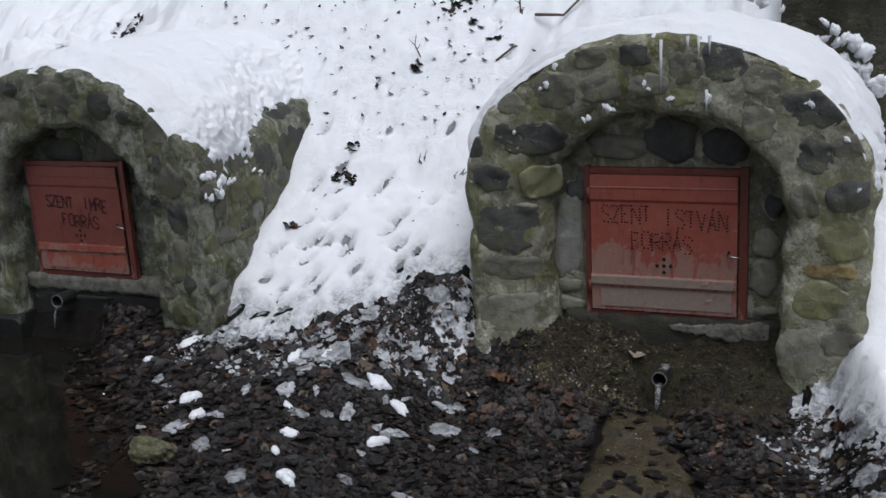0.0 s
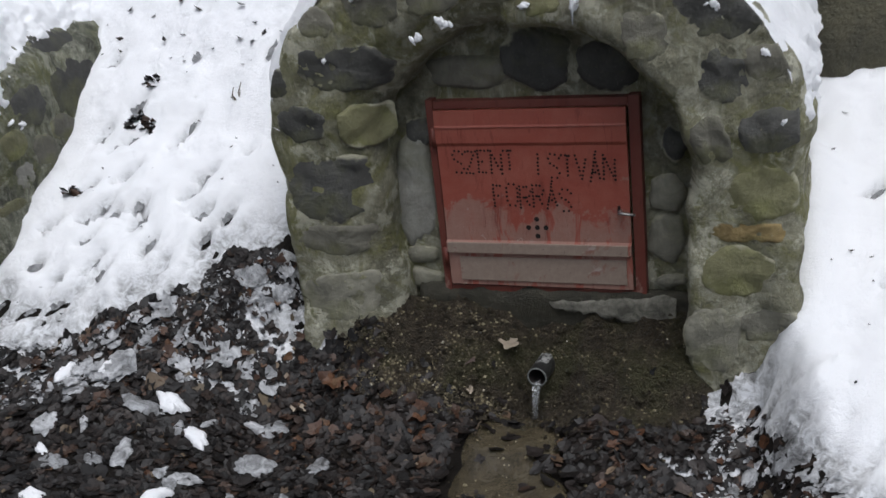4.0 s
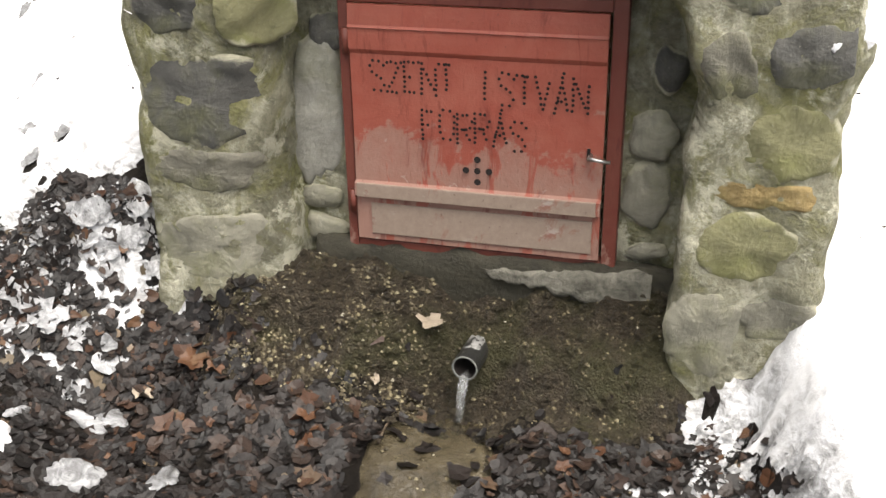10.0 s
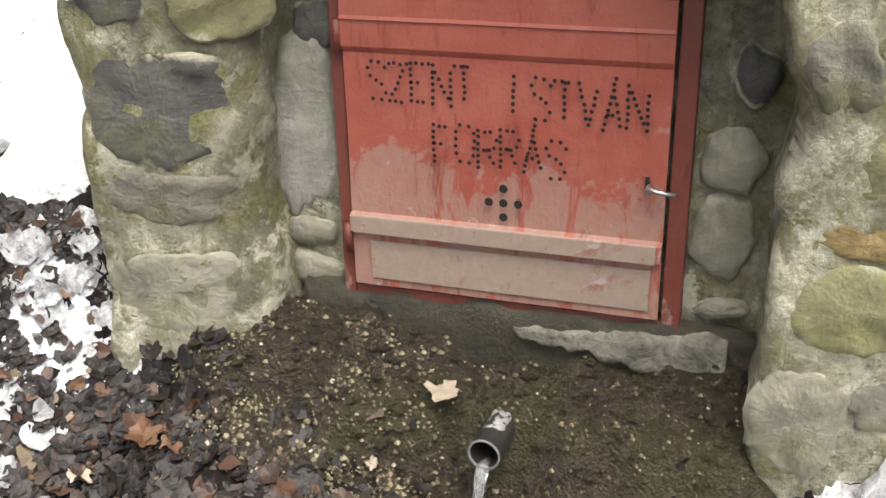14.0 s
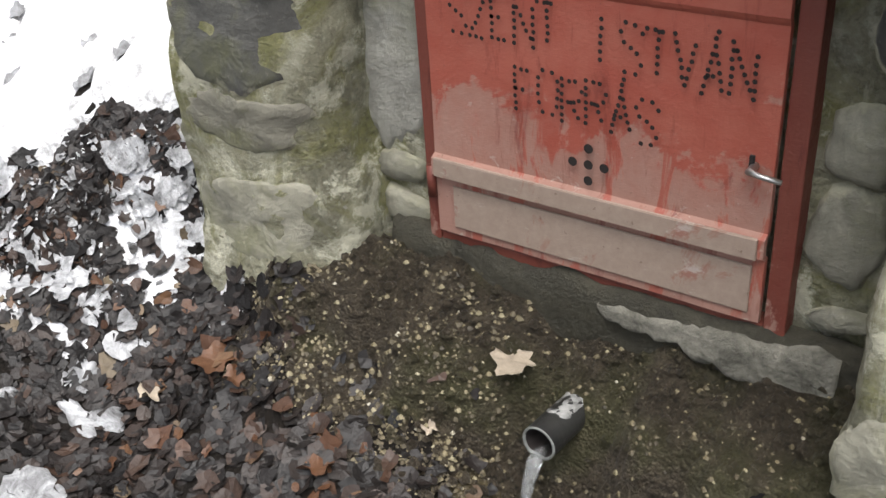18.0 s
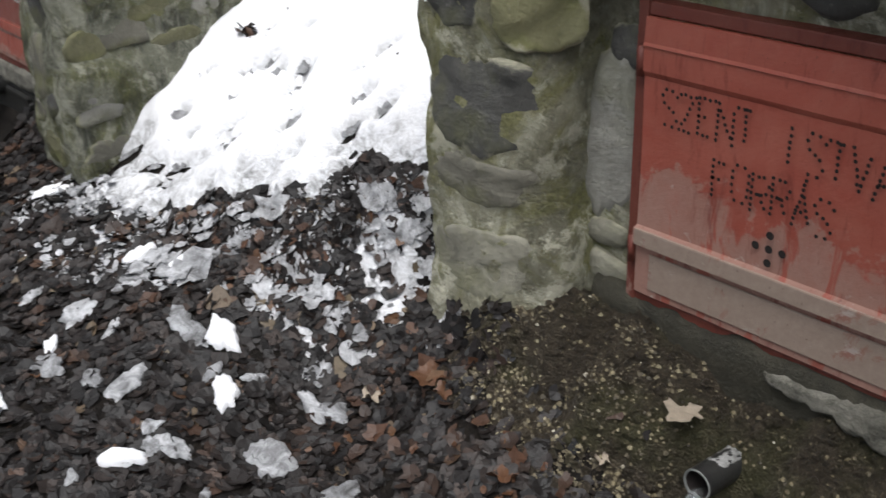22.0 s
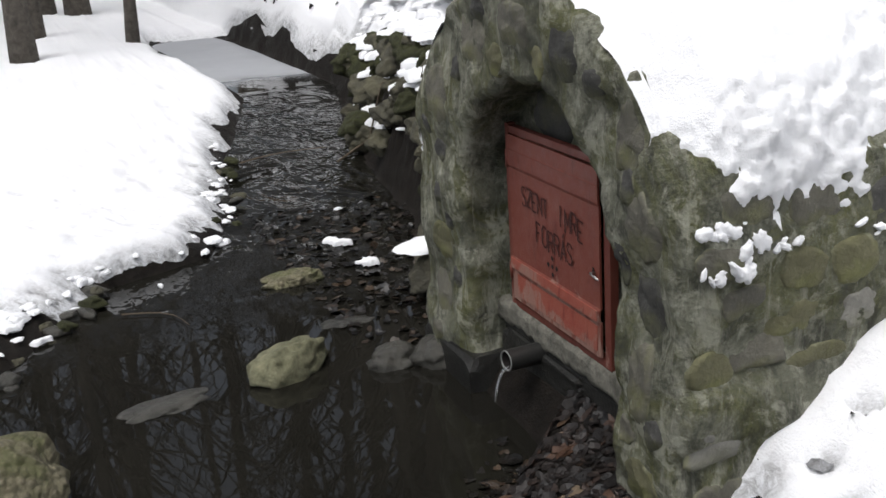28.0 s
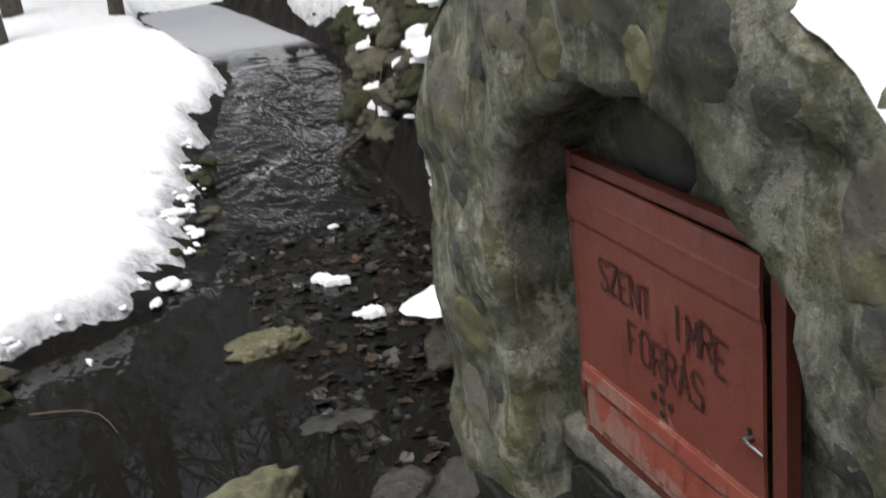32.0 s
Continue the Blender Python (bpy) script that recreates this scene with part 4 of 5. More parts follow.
# the spring house at the pool
B_FRONT = -0.53
b_house = thing("spring_house", pose(-2.35, B_FRONT, 0.1), "small mossy rubble-stone spring vault standing in water", "spring house", "spring houses")
outer_b = arch(-2.34, 0.74, -0.1, 0.85, 0.57, 121)
inner_b = arch(-2.30, 0.43, -0.1, 0.74, 0.41, 121)
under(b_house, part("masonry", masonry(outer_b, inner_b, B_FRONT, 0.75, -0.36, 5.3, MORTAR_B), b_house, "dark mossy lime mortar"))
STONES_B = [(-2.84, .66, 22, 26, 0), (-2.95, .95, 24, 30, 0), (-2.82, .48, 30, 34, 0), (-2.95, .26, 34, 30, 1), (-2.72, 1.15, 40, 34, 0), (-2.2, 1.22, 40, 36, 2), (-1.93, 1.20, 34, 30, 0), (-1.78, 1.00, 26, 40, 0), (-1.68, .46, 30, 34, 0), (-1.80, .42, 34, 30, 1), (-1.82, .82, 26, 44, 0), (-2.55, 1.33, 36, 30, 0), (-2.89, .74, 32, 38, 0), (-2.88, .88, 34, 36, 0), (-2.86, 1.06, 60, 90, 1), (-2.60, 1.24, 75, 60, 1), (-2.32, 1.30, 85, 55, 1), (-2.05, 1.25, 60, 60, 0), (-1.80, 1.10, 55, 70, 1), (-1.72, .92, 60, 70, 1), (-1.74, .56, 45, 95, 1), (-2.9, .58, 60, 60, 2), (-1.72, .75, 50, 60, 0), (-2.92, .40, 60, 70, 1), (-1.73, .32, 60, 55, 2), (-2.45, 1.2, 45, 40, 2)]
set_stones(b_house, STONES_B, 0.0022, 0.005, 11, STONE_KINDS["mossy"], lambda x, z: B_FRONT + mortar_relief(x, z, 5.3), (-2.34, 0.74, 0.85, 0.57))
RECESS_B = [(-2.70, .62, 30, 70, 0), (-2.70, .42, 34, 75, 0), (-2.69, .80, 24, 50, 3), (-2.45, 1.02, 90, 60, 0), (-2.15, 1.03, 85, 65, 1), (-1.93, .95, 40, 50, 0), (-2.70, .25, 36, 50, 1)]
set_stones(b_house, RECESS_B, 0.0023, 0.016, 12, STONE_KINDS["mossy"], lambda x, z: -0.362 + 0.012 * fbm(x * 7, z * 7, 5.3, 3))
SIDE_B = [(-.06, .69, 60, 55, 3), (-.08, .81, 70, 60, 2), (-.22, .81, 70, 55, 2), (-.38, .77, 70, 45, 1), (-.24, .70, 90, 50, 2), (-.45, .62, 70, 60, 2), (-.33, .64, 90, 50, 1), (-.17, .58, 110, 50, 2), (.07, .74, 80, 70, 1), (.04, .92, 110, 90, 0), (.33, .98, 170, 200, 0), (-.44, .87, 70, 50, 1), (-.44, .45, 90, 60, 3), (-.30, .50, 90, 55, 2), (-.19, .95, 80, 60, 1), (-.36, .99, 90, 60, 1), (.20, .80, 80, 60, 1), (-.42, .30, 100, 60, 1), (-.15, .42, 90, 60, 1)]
r = random.Random(2)


def side_x(y, z):
    """The mossy vault's flank at a place."""
    q = min(1.0, max(0.0, (z - 0.85) / 0.57))
    x = -2.34 + 0.74 * math.sqrt(1 - q * q)
    return x + 0.035 * fbm(x * 3 + 5.3, y * 3.5, z * 3, 4)


for i, (y, z, w, h, k) in enumerate(SIDE_B):
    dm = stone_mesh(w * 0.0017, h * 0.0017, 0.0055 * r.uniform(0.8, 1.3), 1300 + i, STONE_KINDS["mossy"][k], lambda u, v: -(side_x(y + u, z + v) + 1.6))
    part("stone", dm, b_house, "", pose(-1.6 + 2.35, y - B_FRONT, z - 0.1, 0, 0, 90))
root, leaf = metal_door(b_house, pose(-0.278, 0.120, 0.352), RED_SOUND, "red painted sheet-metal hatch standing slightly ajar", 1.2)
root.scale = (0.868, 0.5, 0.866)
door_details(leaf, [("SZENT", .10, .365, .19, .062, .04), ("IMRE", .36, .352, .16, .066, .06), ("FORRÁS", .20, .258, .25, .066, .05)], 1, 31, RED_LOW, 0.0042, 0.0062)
part("sill", rough_slab("sill", -0.38, 0.46, lambda x: 0.325, lambda x: 0.245, 0.06, 6, SILL), b_house, "pale concrete ledge", pose(0, 0.11, 0))
# this box is coloured near-black for the shaded void below the ledge
part("footing", box("footing", (0.86, 0.08, 0.30), HOLLOW_BLACK, 0.02, 0.008, 8), b_house, "near-black block in the shaded void under the ledge", pose(0.05, 0.165, 0.10))


# near-black blocks added for the shade at the pier's foot and in the hollow
part("pier_base", box("pier_base", (0.40, 0.22, 0.34), HOLLOW_BLACK, 0.035, 0.012, 18), b_house, "near-black block for the dark foot of the pier in the pool", pose(-0.545, 0.085, -0.02))
part("basin_wall", box("basin_wall", (0.50, 0.10, 0.20), HOLLOW_BLACK, 0.03, 0.012, 19), b_house, "near-black block for the shaded hollow under the hatch", pose(-0.12, 0.15, 0.13))


# snow lying on the vaults
def snow_cap(name, cx, half, spring, rise, y0, y1, low, high, seed, skin, thick, label):
    """Snow over a barrel; low gives its lower edge, in degrees from the right, along y."""
    nu, nv = 240, 160
    vs, fs, keep = [], [], []
    for j in range(nv + 1):
        y = y0 + (y1 - y0) * (j / nv) ** 1.4
        lo = float(np.interp(y, *low))
        for i in range(nu + 1):
            deg = -6 + 192 * i / nu
            a = radians(deg)
            x, z = cx + half * math.cos(a), spring + rise * math.sin(a)
            k = 0.5 * fbm(x * 4 + seed, y * 4, seed, 4) + 0.5 * fbm(x * 17, y * 17, z * 17 + seed, 4)
            fine = 0.35 * fbm(x * 45, y * 45, z * 45, 3)
            edge = min(deg - lo, high - deg) / 22
            t = min(thick * (0.95 + 0.16 * k), 0.07 * edge + 0.038 * k + 0.03 * fine, -0.018 + 0.75 * (y - y0) + 0.012 * k)
            n = Vector((math.cos(a) / half, 0, math.sin(a) / rise)).normalized()
            u = 0.035 * fbm(x * 3 + skin, y * 3.5, z * 3, 4) if y > y0 + 0.03 else 0.0
            vs.append((x + n.x * (t + u), y, z + n.z * (t + u * 0.8)))
            keep.append(t > -0.03)
    m = nu + 1
    for j in range(nv):
        for i in range(nu):
            q = (j * m + i, j * m + i + 1, (j + 1) * m + i + 1, (j + 1) * m + i)
            if any(keep[a] for a in q):
                fs.append(q)
    return tagged(new(name, mesh(name, vs, fs, SNOW)), label, "snow", "snow on the vaults")


snow_cap("lying_snow", 0.30, 0.80, 0.86, 0.60, A_FRONT + 0.004, 0.68, ([-1, 2], [4, 0]), 172, 3.0, 1.7, 0.05, "white snow lying over the pale stone vault")
snow_cap("lying_snow", -2.34, 0.74, 0.85, 0.57, B_FRONT + 0.004, 1.0, ([-0.55, -0.45, -0.2, 0.2, 0.5, 0.8], [40, 14, 7, 27, 36, 20]), 168, 8.0, 5.3, 0.085, "thick white snow lying over the mossy stone vault")


def snow_lumps(name, places, seed, label, height=0.35, most=0.02, material=None, kind="stuff", group="", wall=False):
    """Ragged pads of settled snow, joined; on a wall they cling to a face."""
    r = random.Random(seed)
    pieces = []
    for x, y, z, s in places:
        for k in range(r.randint(1, 3) if kind else 1):
            n = 28
            ox, oy = (r.uniform(-0.7, 0.7) * s, r.uniform(-0.5, 0.5) * s) if kind else (0.0, 0.0)
            w = s * r.uniform(0.45, 0.95)
            ph, turn, thin = r.uniform(0, 60), r.uniform(0, 3.14), r.uniform(0.35, 0.9)
            top = min(height * w, most) * r.uniform(0.5, 1.2)
            ct, st = math.cos(turn), math.sin(turn)
            vs = []
            for q, hh in ((1.0, -0.6), (0.95, 0.35), (0.72, 0.85), (0.4, 1.0)):
                for i in range(n):
                    a = 2 * math.pi * i / n
                    m = max(0.35, 1 + 0.55 * fbm(math.cos(a) * 0.9 + ph, math.sin(a) * 0.9, ph, 2) + 0.30 * fbm(math.cos(a) * 3.1 + ph, math.sin(a) * 3.1, ph, 3))
                    u, v = w * q * m * math.cos(a), w * thin * q * m * math.sin(a)
                    e = hh * top + 0.3 * top * fbm(u * 60, v * 60, ph, 3)
                    a, b = ox + u * ct - v * st, oy + u * st + v * ct
                    if kind == "":
                        e += height_at(x + a, y + b) - height_at(x, y) if z < 0.9 and not 0.149 < z < 0.151 else 0.0
                    vs.append((x + e, y + a, z + b) if wall == "side" else (x + a, y - e, z + b) if wall else (x + a, y + b, z + e))
            vs.append((x + top, y + ox, z + oy) if wall == "side" else (x + ox, y - top, z + oy) if wall else (x + ox, y + oy, z + top))
            fs = [(g * n + i, g * n + (i + 1) % n, (g + 1) * n + (i + 1) % n, (g + 1) * n + i) for g in range(3) for i in range(n)]
            fs += [(3 * n + i, 3 * n + (i + 1) % n, 4 * n) for i in range(n)]
            pieces.append((vs, fs))
    v, f = merge(pieces)
    return tagged(new(name, mesh(name, v, f, material or SNOW)), label, "snow", group, kind)


EXTRA = random.Random(77)
PATCHES = [(EXTRA.uniform(-1.7, -0.35), EXTRA.uniform(-1.35, -0.42), EXTRA.uniform(0.025, 0.055)) for k in range(26)]
PATCHES += [(EXTRA.uniform(0.8, 1.5), EXTRA.uniform(-1.2, -0.35), EXTRA.uniform(0.02, 0.045)) for k in range(26)]
PATCHES += [(-1.81, -1.05, .05), (-1.64, -.89, .06), (-1.44, -1.11, .03), (-1.41, -.99, .07), (-1.32, -1.23, .06), (-1.29, -1.12, .06), (-1.23, -1.08, .06), (-1.13, -1.33, .06), (-.87, -1.24, .05), (-.89, -1.47, .06), (-.75, -1.37, .08), (-.27, -.82, .05), (-1.23, -.86, .06), (-1.01, -.91, .08), (-1.07, -.81, .05), (-.9, -1.09, .07), (-.78, -.83, .05), (-1.07, -.65, .07), (-1.01, -.55, .08), (-.84, -.64, .06), (-.76, -.59, .07), (-.64, -.59, .05), (-.51, -.52, .09), (-.63, -.67, .06), (-.43, -.68, .08), (-.61, -.94, .08), (-.58, -.84, .05), (-.25, -.63, .04), (-1.66, -.61, .1), (-1.37, -.62, .1), (-1.77, -.78, .04), (-.95, -.45, .12), (-.75, -.42, .12), (-1.15, -.6, .1), (.99, -.42, .07), (1.08, -.5, .08), (.95, -.55, .05), (1.12, -.75, .055), (1.25, -.95, .06), (1.0, -.68, .05), (-2.05, -.95, .04)]
for k, (x, y, q) in enumerate(PATCHES):
    thawing = k < 52 or k % 5 in (1, 3, 4) or x > 0.9
    snow_lumps("snow_patch", [(x, y, height_at(x, y) + (0.010 if thawing else 0.014), q * (1.05 if thawing else 0.8))], 400 + k, "thin grey thawing slush on dark leaves" if thawing else "small white remnant of snow on dark leaves", 0.12 if thawing else 0.3, 0.005 if thawing else 0.02, (THAW if k % 2 else GRAINY) if thawing else SNOW, "", "snow patches on the leaves")


for k, (x, y, s) in enumerate(((-4.46, -0.48, 0.060), (-4.40, -0.45, 0.050), (-4.07, -0.42, 0.060), (-4.07, -0.45, 0.050), (-4.26, -1.29, 0.030), (-4.98, -0.29, 0.040))):
    snow_lumps("snow_patch", [(x, y, 0.15, s)], 480 + k, "small lump of snow on drifted leaves in the stream", 0.5, 0.03, SNOW, "", "snow lumps in the stream")


# spouts
def spout(at, length, label, flow=1.0):
    """A length of plastic pipe with a cut rim, a dark bore, lime on its back and water falling from its lower lip."""
    root = thing("spout_pipe", at, label, "pipe", "spout pipes")
    n = 28

    def lathe(rows_, closed):
        vs = [(rad * math.cos(2 * math.pi * k / n), y, rad * math.sin(2 * math.pi * k / n)) for y, rad in rows_ for k in range(n)]
        fs = [(j * n + k, j * n + (k + 1) % n, (j + 1) * n + (k + 1) % n, (j + 1) * n + k) for j in range(len(rows_) - 1) for k in range(n)]
        if closed:
            fs.append(tuple(range((len(rows_) - 1) * n, len(rows_) * n)))
        return vs, fs

    part("pipe", mesh("pipe", *lathe([(0, 0.032), (-length * 0.7, 0.032), (-length + 0.002, 0.0322)], False), PLASTIC), root)
    part("rim", mesh("rim", *lathe([(-length + 0.002, 0.0322), (-length, 0.0312), (-length, 0.0285), (-length + 0.004, 0.0275)], False), RIM, False), root, "paler worn cut rim")
    part("bore", mesh("bore", *lathe([(-length + 0.004, 0.0275), (-length * 0.35, 0.0275)], True), HOLE), root, "dark inside of the pipe")
    r = random.Random(9)
    vs, fs = [], []
    for j in range(13):
        for k in range(11):
            a = radians(42 + 96 * k / 10)
            e = 0.0 if 0 < j < 12 and 0 < k < 10 else -0.004
            rad = 0.0318 + e + 0.0035 * max(-0.6, fbm(j * 0.5, k * 0.5, 4.0, 3)) + r.uniform(0, 0.001)
            vs.append((rad * math.cos(a), -length * (0.40 + 0.38 * j / 12), rad * math.sin(a)))
    for j in range(12):
        for k in range(10):
            a = j * 11 + k
            fs.append((a, a + 1, a + 12, a + 11))
    if flow >= 1:
        part("crust", mesh("crust", vs, fs, SCALE_CRUST), root, "pale lime crust")
    pts = [(0, -length + 0.03, -0.024), (0, -length - 0.002, -0.0235), (0.001, -length - 0.016, -0.034), (0.001, -length - 0.030, -0.065), (0.0, -length - 0.040, -0.12)]
    v, f = tube(pts, [0.006 * flow, 0.0125 * flow, 0.0125 * flow, 0.0105 * flow, 0.008 * flow], 12)
    part("water_jet", mesh("water_jet", v, f, JET), root, "thin clear falling water")
    return root


spout(pose(0.332, -0.002, 0.066, -2.5, 0, -3), 0.205, "black plastic spout pipe with lime crust running water")
spout(pose(-2.487, -0.315, 0.322, -1.5, 0, 5), 0.215, "black plastic spout pipe dripping into the pool", 0.4)

# wet concrete channel below the spout
cs, fs = [], []
ny, nx = 40, 14
for j in range(ny + 1):
    y = -0.22 - 1.5 * j / ny
    xl = np.interp(-y, [0.2, 0.5, 0.8, 1.15, 1.8], [0.16, 0.10, 0.10, 0.18, 0.36])
    xr = np.interp(-y, [0.2, 0.5, 0.8, 1.15, 1.8], [0.42, 0.50, 0.62, 0.70, 0.9])
    for i in range(nx + 1):
        x = xl + (xr - xl) * i / nx
        e = min(i, nx - i) / 2.0
        cs.append((x + 0.05 * fbm(y * 11, i * 0.25, 3), y, height_at(x, y) + min(0.022, -0.02 + 0.025 * e) + 0.006 * fbm(x * 14, y * 14, 1)))
for j in range(ny):
    for i in range(nx):
        a = j * (nx + 1) + i
        fs.append((a, a + nx + 1, a + nx + 2, a + 1))
tagged(new("channel_bed", mesh("channel_bed", cs, fs, CONCRETE)), "wet silty concrete runnel below the spout", "channel", kind="structure")


# ---- leaf litter ----
def leaves(name, count, area, size, material, seed, label, avoid=None, lift=0.02, tilt=0.5, level=-9.0):
    r = np.random.default_rng(seed)
    vs, fs = [], []
    n = 11
    made = 0
    while made < count:
        x, y = r.uniform(area[0], area[1]), r.uniform(area[2], area[3])
        if avoid and avoid(x, y, r):
            continue
        made += 1
        s = r.uniform(*size) * r.uniform(0.6, 1.0) / 2
        gx = (height_at(x + 0.02, y, TOP) - height_at(x - 0.02, y, TOP)) / 0.04
        gy = (height_at(x, y + 0.02, TOP) - height_at(x, y - 0.02, TOP)) / 0.04
        if level > -1:
            gx = gy = 0.0
        lie = Vector((-gx, -gy, 1)).normalized().to_track_quat("Z", "Y").to_matrix()
        turn = lie @ Euler((r.normal(0, tilt), r.normal(0, tilt), r.uniform(0, 6.28))).to_matrix()
        curl, wid = r.uniform(-0.15, 0.28), r.uniform(0.5, 1.0)
        bend = r.uniform(-0.5, 0.5)
        o = Vector((x, y, max(level, height_at(x, y, TOP)) + r.uniform(0.001, lift) + (0.024 if runnel(x, y) else 0.0)))
        b = len(vs)
        lobes, ph, amp = r.integers(3, 6), r.uniform(0, 6.28), r.uniform(0.05, 0.32)
        for k in range(n):
            a = 2 * math.pi * k / n
            m = 1 + amp * math.sin(lobes * a + ph) + r.uniform(-0.12, 0.12)
            px, py = math.cos(a) * m, math.sin(a) * m * wid
            vs.append(o + turn @ Vector((px * s, (py + bend * px * px * 0.4) * s, s * (curl * (px * px + 1.5 * py * py) * 0.6 + r.uniform(-0.06, 0.06)))))
        vs.append(o + turn @ Vector((0, 0, r.uniform(-0.15, 0.05) * s)))
        for k in range(n):
            fs.append((b + k, b + (k + 1) % n, b + n))
    return tagged(new(name, mesh(name, vs, fs, material, False)), label, "leaves", kind="stuff")


def runnel(x, y):
    """Whether a place lies on the concrete runnel."""
    reach = [0.2, 0.5, 0.8, 1.15, 1.8]
    return -1.7 < y < -0.22 and np.interp(-y, reach, [0.16, 0.10, 0.10, 0.18, 0.36]) + 0.02 < x < np.interp(-y, reach, [0.42, 0.50, 0.62, 0.70, 0.9]) - 0.02


def off_litter(x, y, r):
    if in_pool(np.array([x]), np.array([y]))[0] > -0.02:
        return True
    if x > -0.49 and x < 1.08 and y > -0.16:
        return True
    if -0.2 < x < 0.8 and y > -0.30:
        return r.uniform() > 0.06
    if math.hypot(x + 0.60, y + 0.245) < 0.085 and r.uniform() < 0.88:
        return True
    over = y - np.interp(x, EDGE_X, EDGE_Y) + 0.07 * fbm(x * 5, y * 5, 6.0, 3)
    if over > 0.05 or (over > -0.05 and r.uniform() < 0.74 + 3.0 * over):
        return True
    xl = np.interp(-y, [0.2, 0.5, 0.8, 1.15, 1.8], [0.16, 0.10, 0.10, 0.18, 0.36])
    xr = np.interp(-y, [0.2, 0.5, 0.8, 1.15, 1.8], [0.42, 0.50, 0.62, 0.70, 0.9])
    if xl + 0.03 < x < xr - 0.03:
        return r.uniform() > (0.55 if fbm(x * 8, y * 8, 4.0) > 0.22 else 0.025)
    return False


leaves("fallen_leaves", 21000, (-2.3, 1.9, -2.1, 0.1), (0.014, 0.07), LEAF, 3, "thick wet brown rotting fallen leaves", off_litter, 0.008, 0.19)


def off_loose(x, y, r):
    """Loose brown leaves gather along the foot of the gravel and by the snow."""
    if off_litter(x, y, r):
        return True
    near = min(abs(y + 0.36 - 0.1 * math.sin(x * 6)), 0.4) / 0.22
    return r.uniform() < min(0.97, 0.25 + 0.6 * near) or 0.12 < x < 0.58




def off_bank(x, y, r):
    """Leaves lie up to the snow's edge on the steep bank, but for the old snow at the foot of the wall."""
    if math.hypot((x + 0.56) / 0.11, (y + 0.225) / 0.065) < 1:
        return r.uniform() > 0.06
    over = y - np.interp(x, EDGE_X, EDGE_Y) + 0.07 * fbm(x * 5, y * 5, 6.0, 3)
    return over > 0.055 or over < -0.20


leaves("bank_leaves", 1500, (-1.2, -0.47, -0.55, -0.06), (0.018, 0.06), LEAF, 31, "wet brown leaves on the steep bank by the wall", off_bank, 0.010, 0.22)


def off_crust(x, y, r):
    """Old grey snow lies in larger crusts near the snow's edge."""
    over = y - np.interp(x, EDGE_X, EDGE_Y)
    return over > 0.03 or over < -0.22 or fbm(x * 6, y * 6, 3.0, 3) < 0.04 - 0.10 * smooth(x, -0.72, -0.55)


leaves("slush_crusts", 120, (-1.25, -0.47, -0.60, -0.08), (0.04, 0.10), GRAINY, 33, "grey crusts of old snow on the leafy bank", off_crust, 0.022, 0.12)
leaves("bank_leaves", 70, (-1.2, -0.47, -0.45, -0.10), (0.02, 0.055), LEAF_LOOSE, 34, "rust-brown curled leaves on the bank", off_crust, 0.024, 0.3)
leaves("loose_leaves", 230, (-1.3, 1.15, -1.0, -0.12), (0.018, 0.062), LEAF_LOOSE, 21, "loose curled rust and brown leaves on the wet litter", off_loose, 0.016, 0.32)


def off_slush(x, y, r):
    """Slush lies in lacy patches on the leaves, thinning away from the snow."""
    if in_pool(np.array([x]), np.array([y]))[0] > -0.02 or (-0.5 < x < 0.86 and y > -0.5):
        return True
    over = y - np.interp(x, EDGE_X, EDGE_Y)
    lace = fbm(x * 7, y * 7, 12.0, 4)
    reach = 0.10 if x < 0 else 0.22
    return over > 0.05 or lace < -0.15 - 1.2 * (over + reach) - (0.15 if x > 0 else 0.0) + (0.45 if over < -2.6 * reach else 0.0)


leaves("slush_flakes", 1000, (-1.75, -0.42, -0.80, -0.05), (0.008, 0.036), GRAINY, 31, "lacy grey flakes of thawing snow over dark leaves", off_slush, 0.012, 0.35)
leaves("slush_flakes", 1700, (0.84, 1.75, -1.25, -0.20), (0.007, 0.032), GRAINY, 32, "lacy grey flakes of thawing snow beside the white bank", off_slush, 0.010, 0.15)


def not_dam(x, y, r):
    return in_pool(np.array([x]), np.array([y]))[0] < -0.03 or r.uniform() < 0.5 * smooth(abs(x + 4.1), 0.3, 1.0)


leaves("drifted_leaves", 650, (-5.2, -3.15, -0.75, 0.05), (0.02, 0.065), LEAF_SODDEN, 8, "dark sodden leaves drifted together in the stream", not_dam, 0.01, 0.25, WATER_Z - 0.002)


def not_shore(x, y, r):
    d = in_pool(np.array([x]), np.array([y]))[0]
    return d < -0.03 or d > 0.30 or r.uniform() < d / 0.25


leaves("drifted_leaves", 800, (-2.4, -1.1, -2.5, -0.6), (0.02, 0.07), LEAF_SODDEN, 9, "sodden black leaves along the pool's shore", not_shore, 0.006, 0.12, WATER_Z - 0.002)


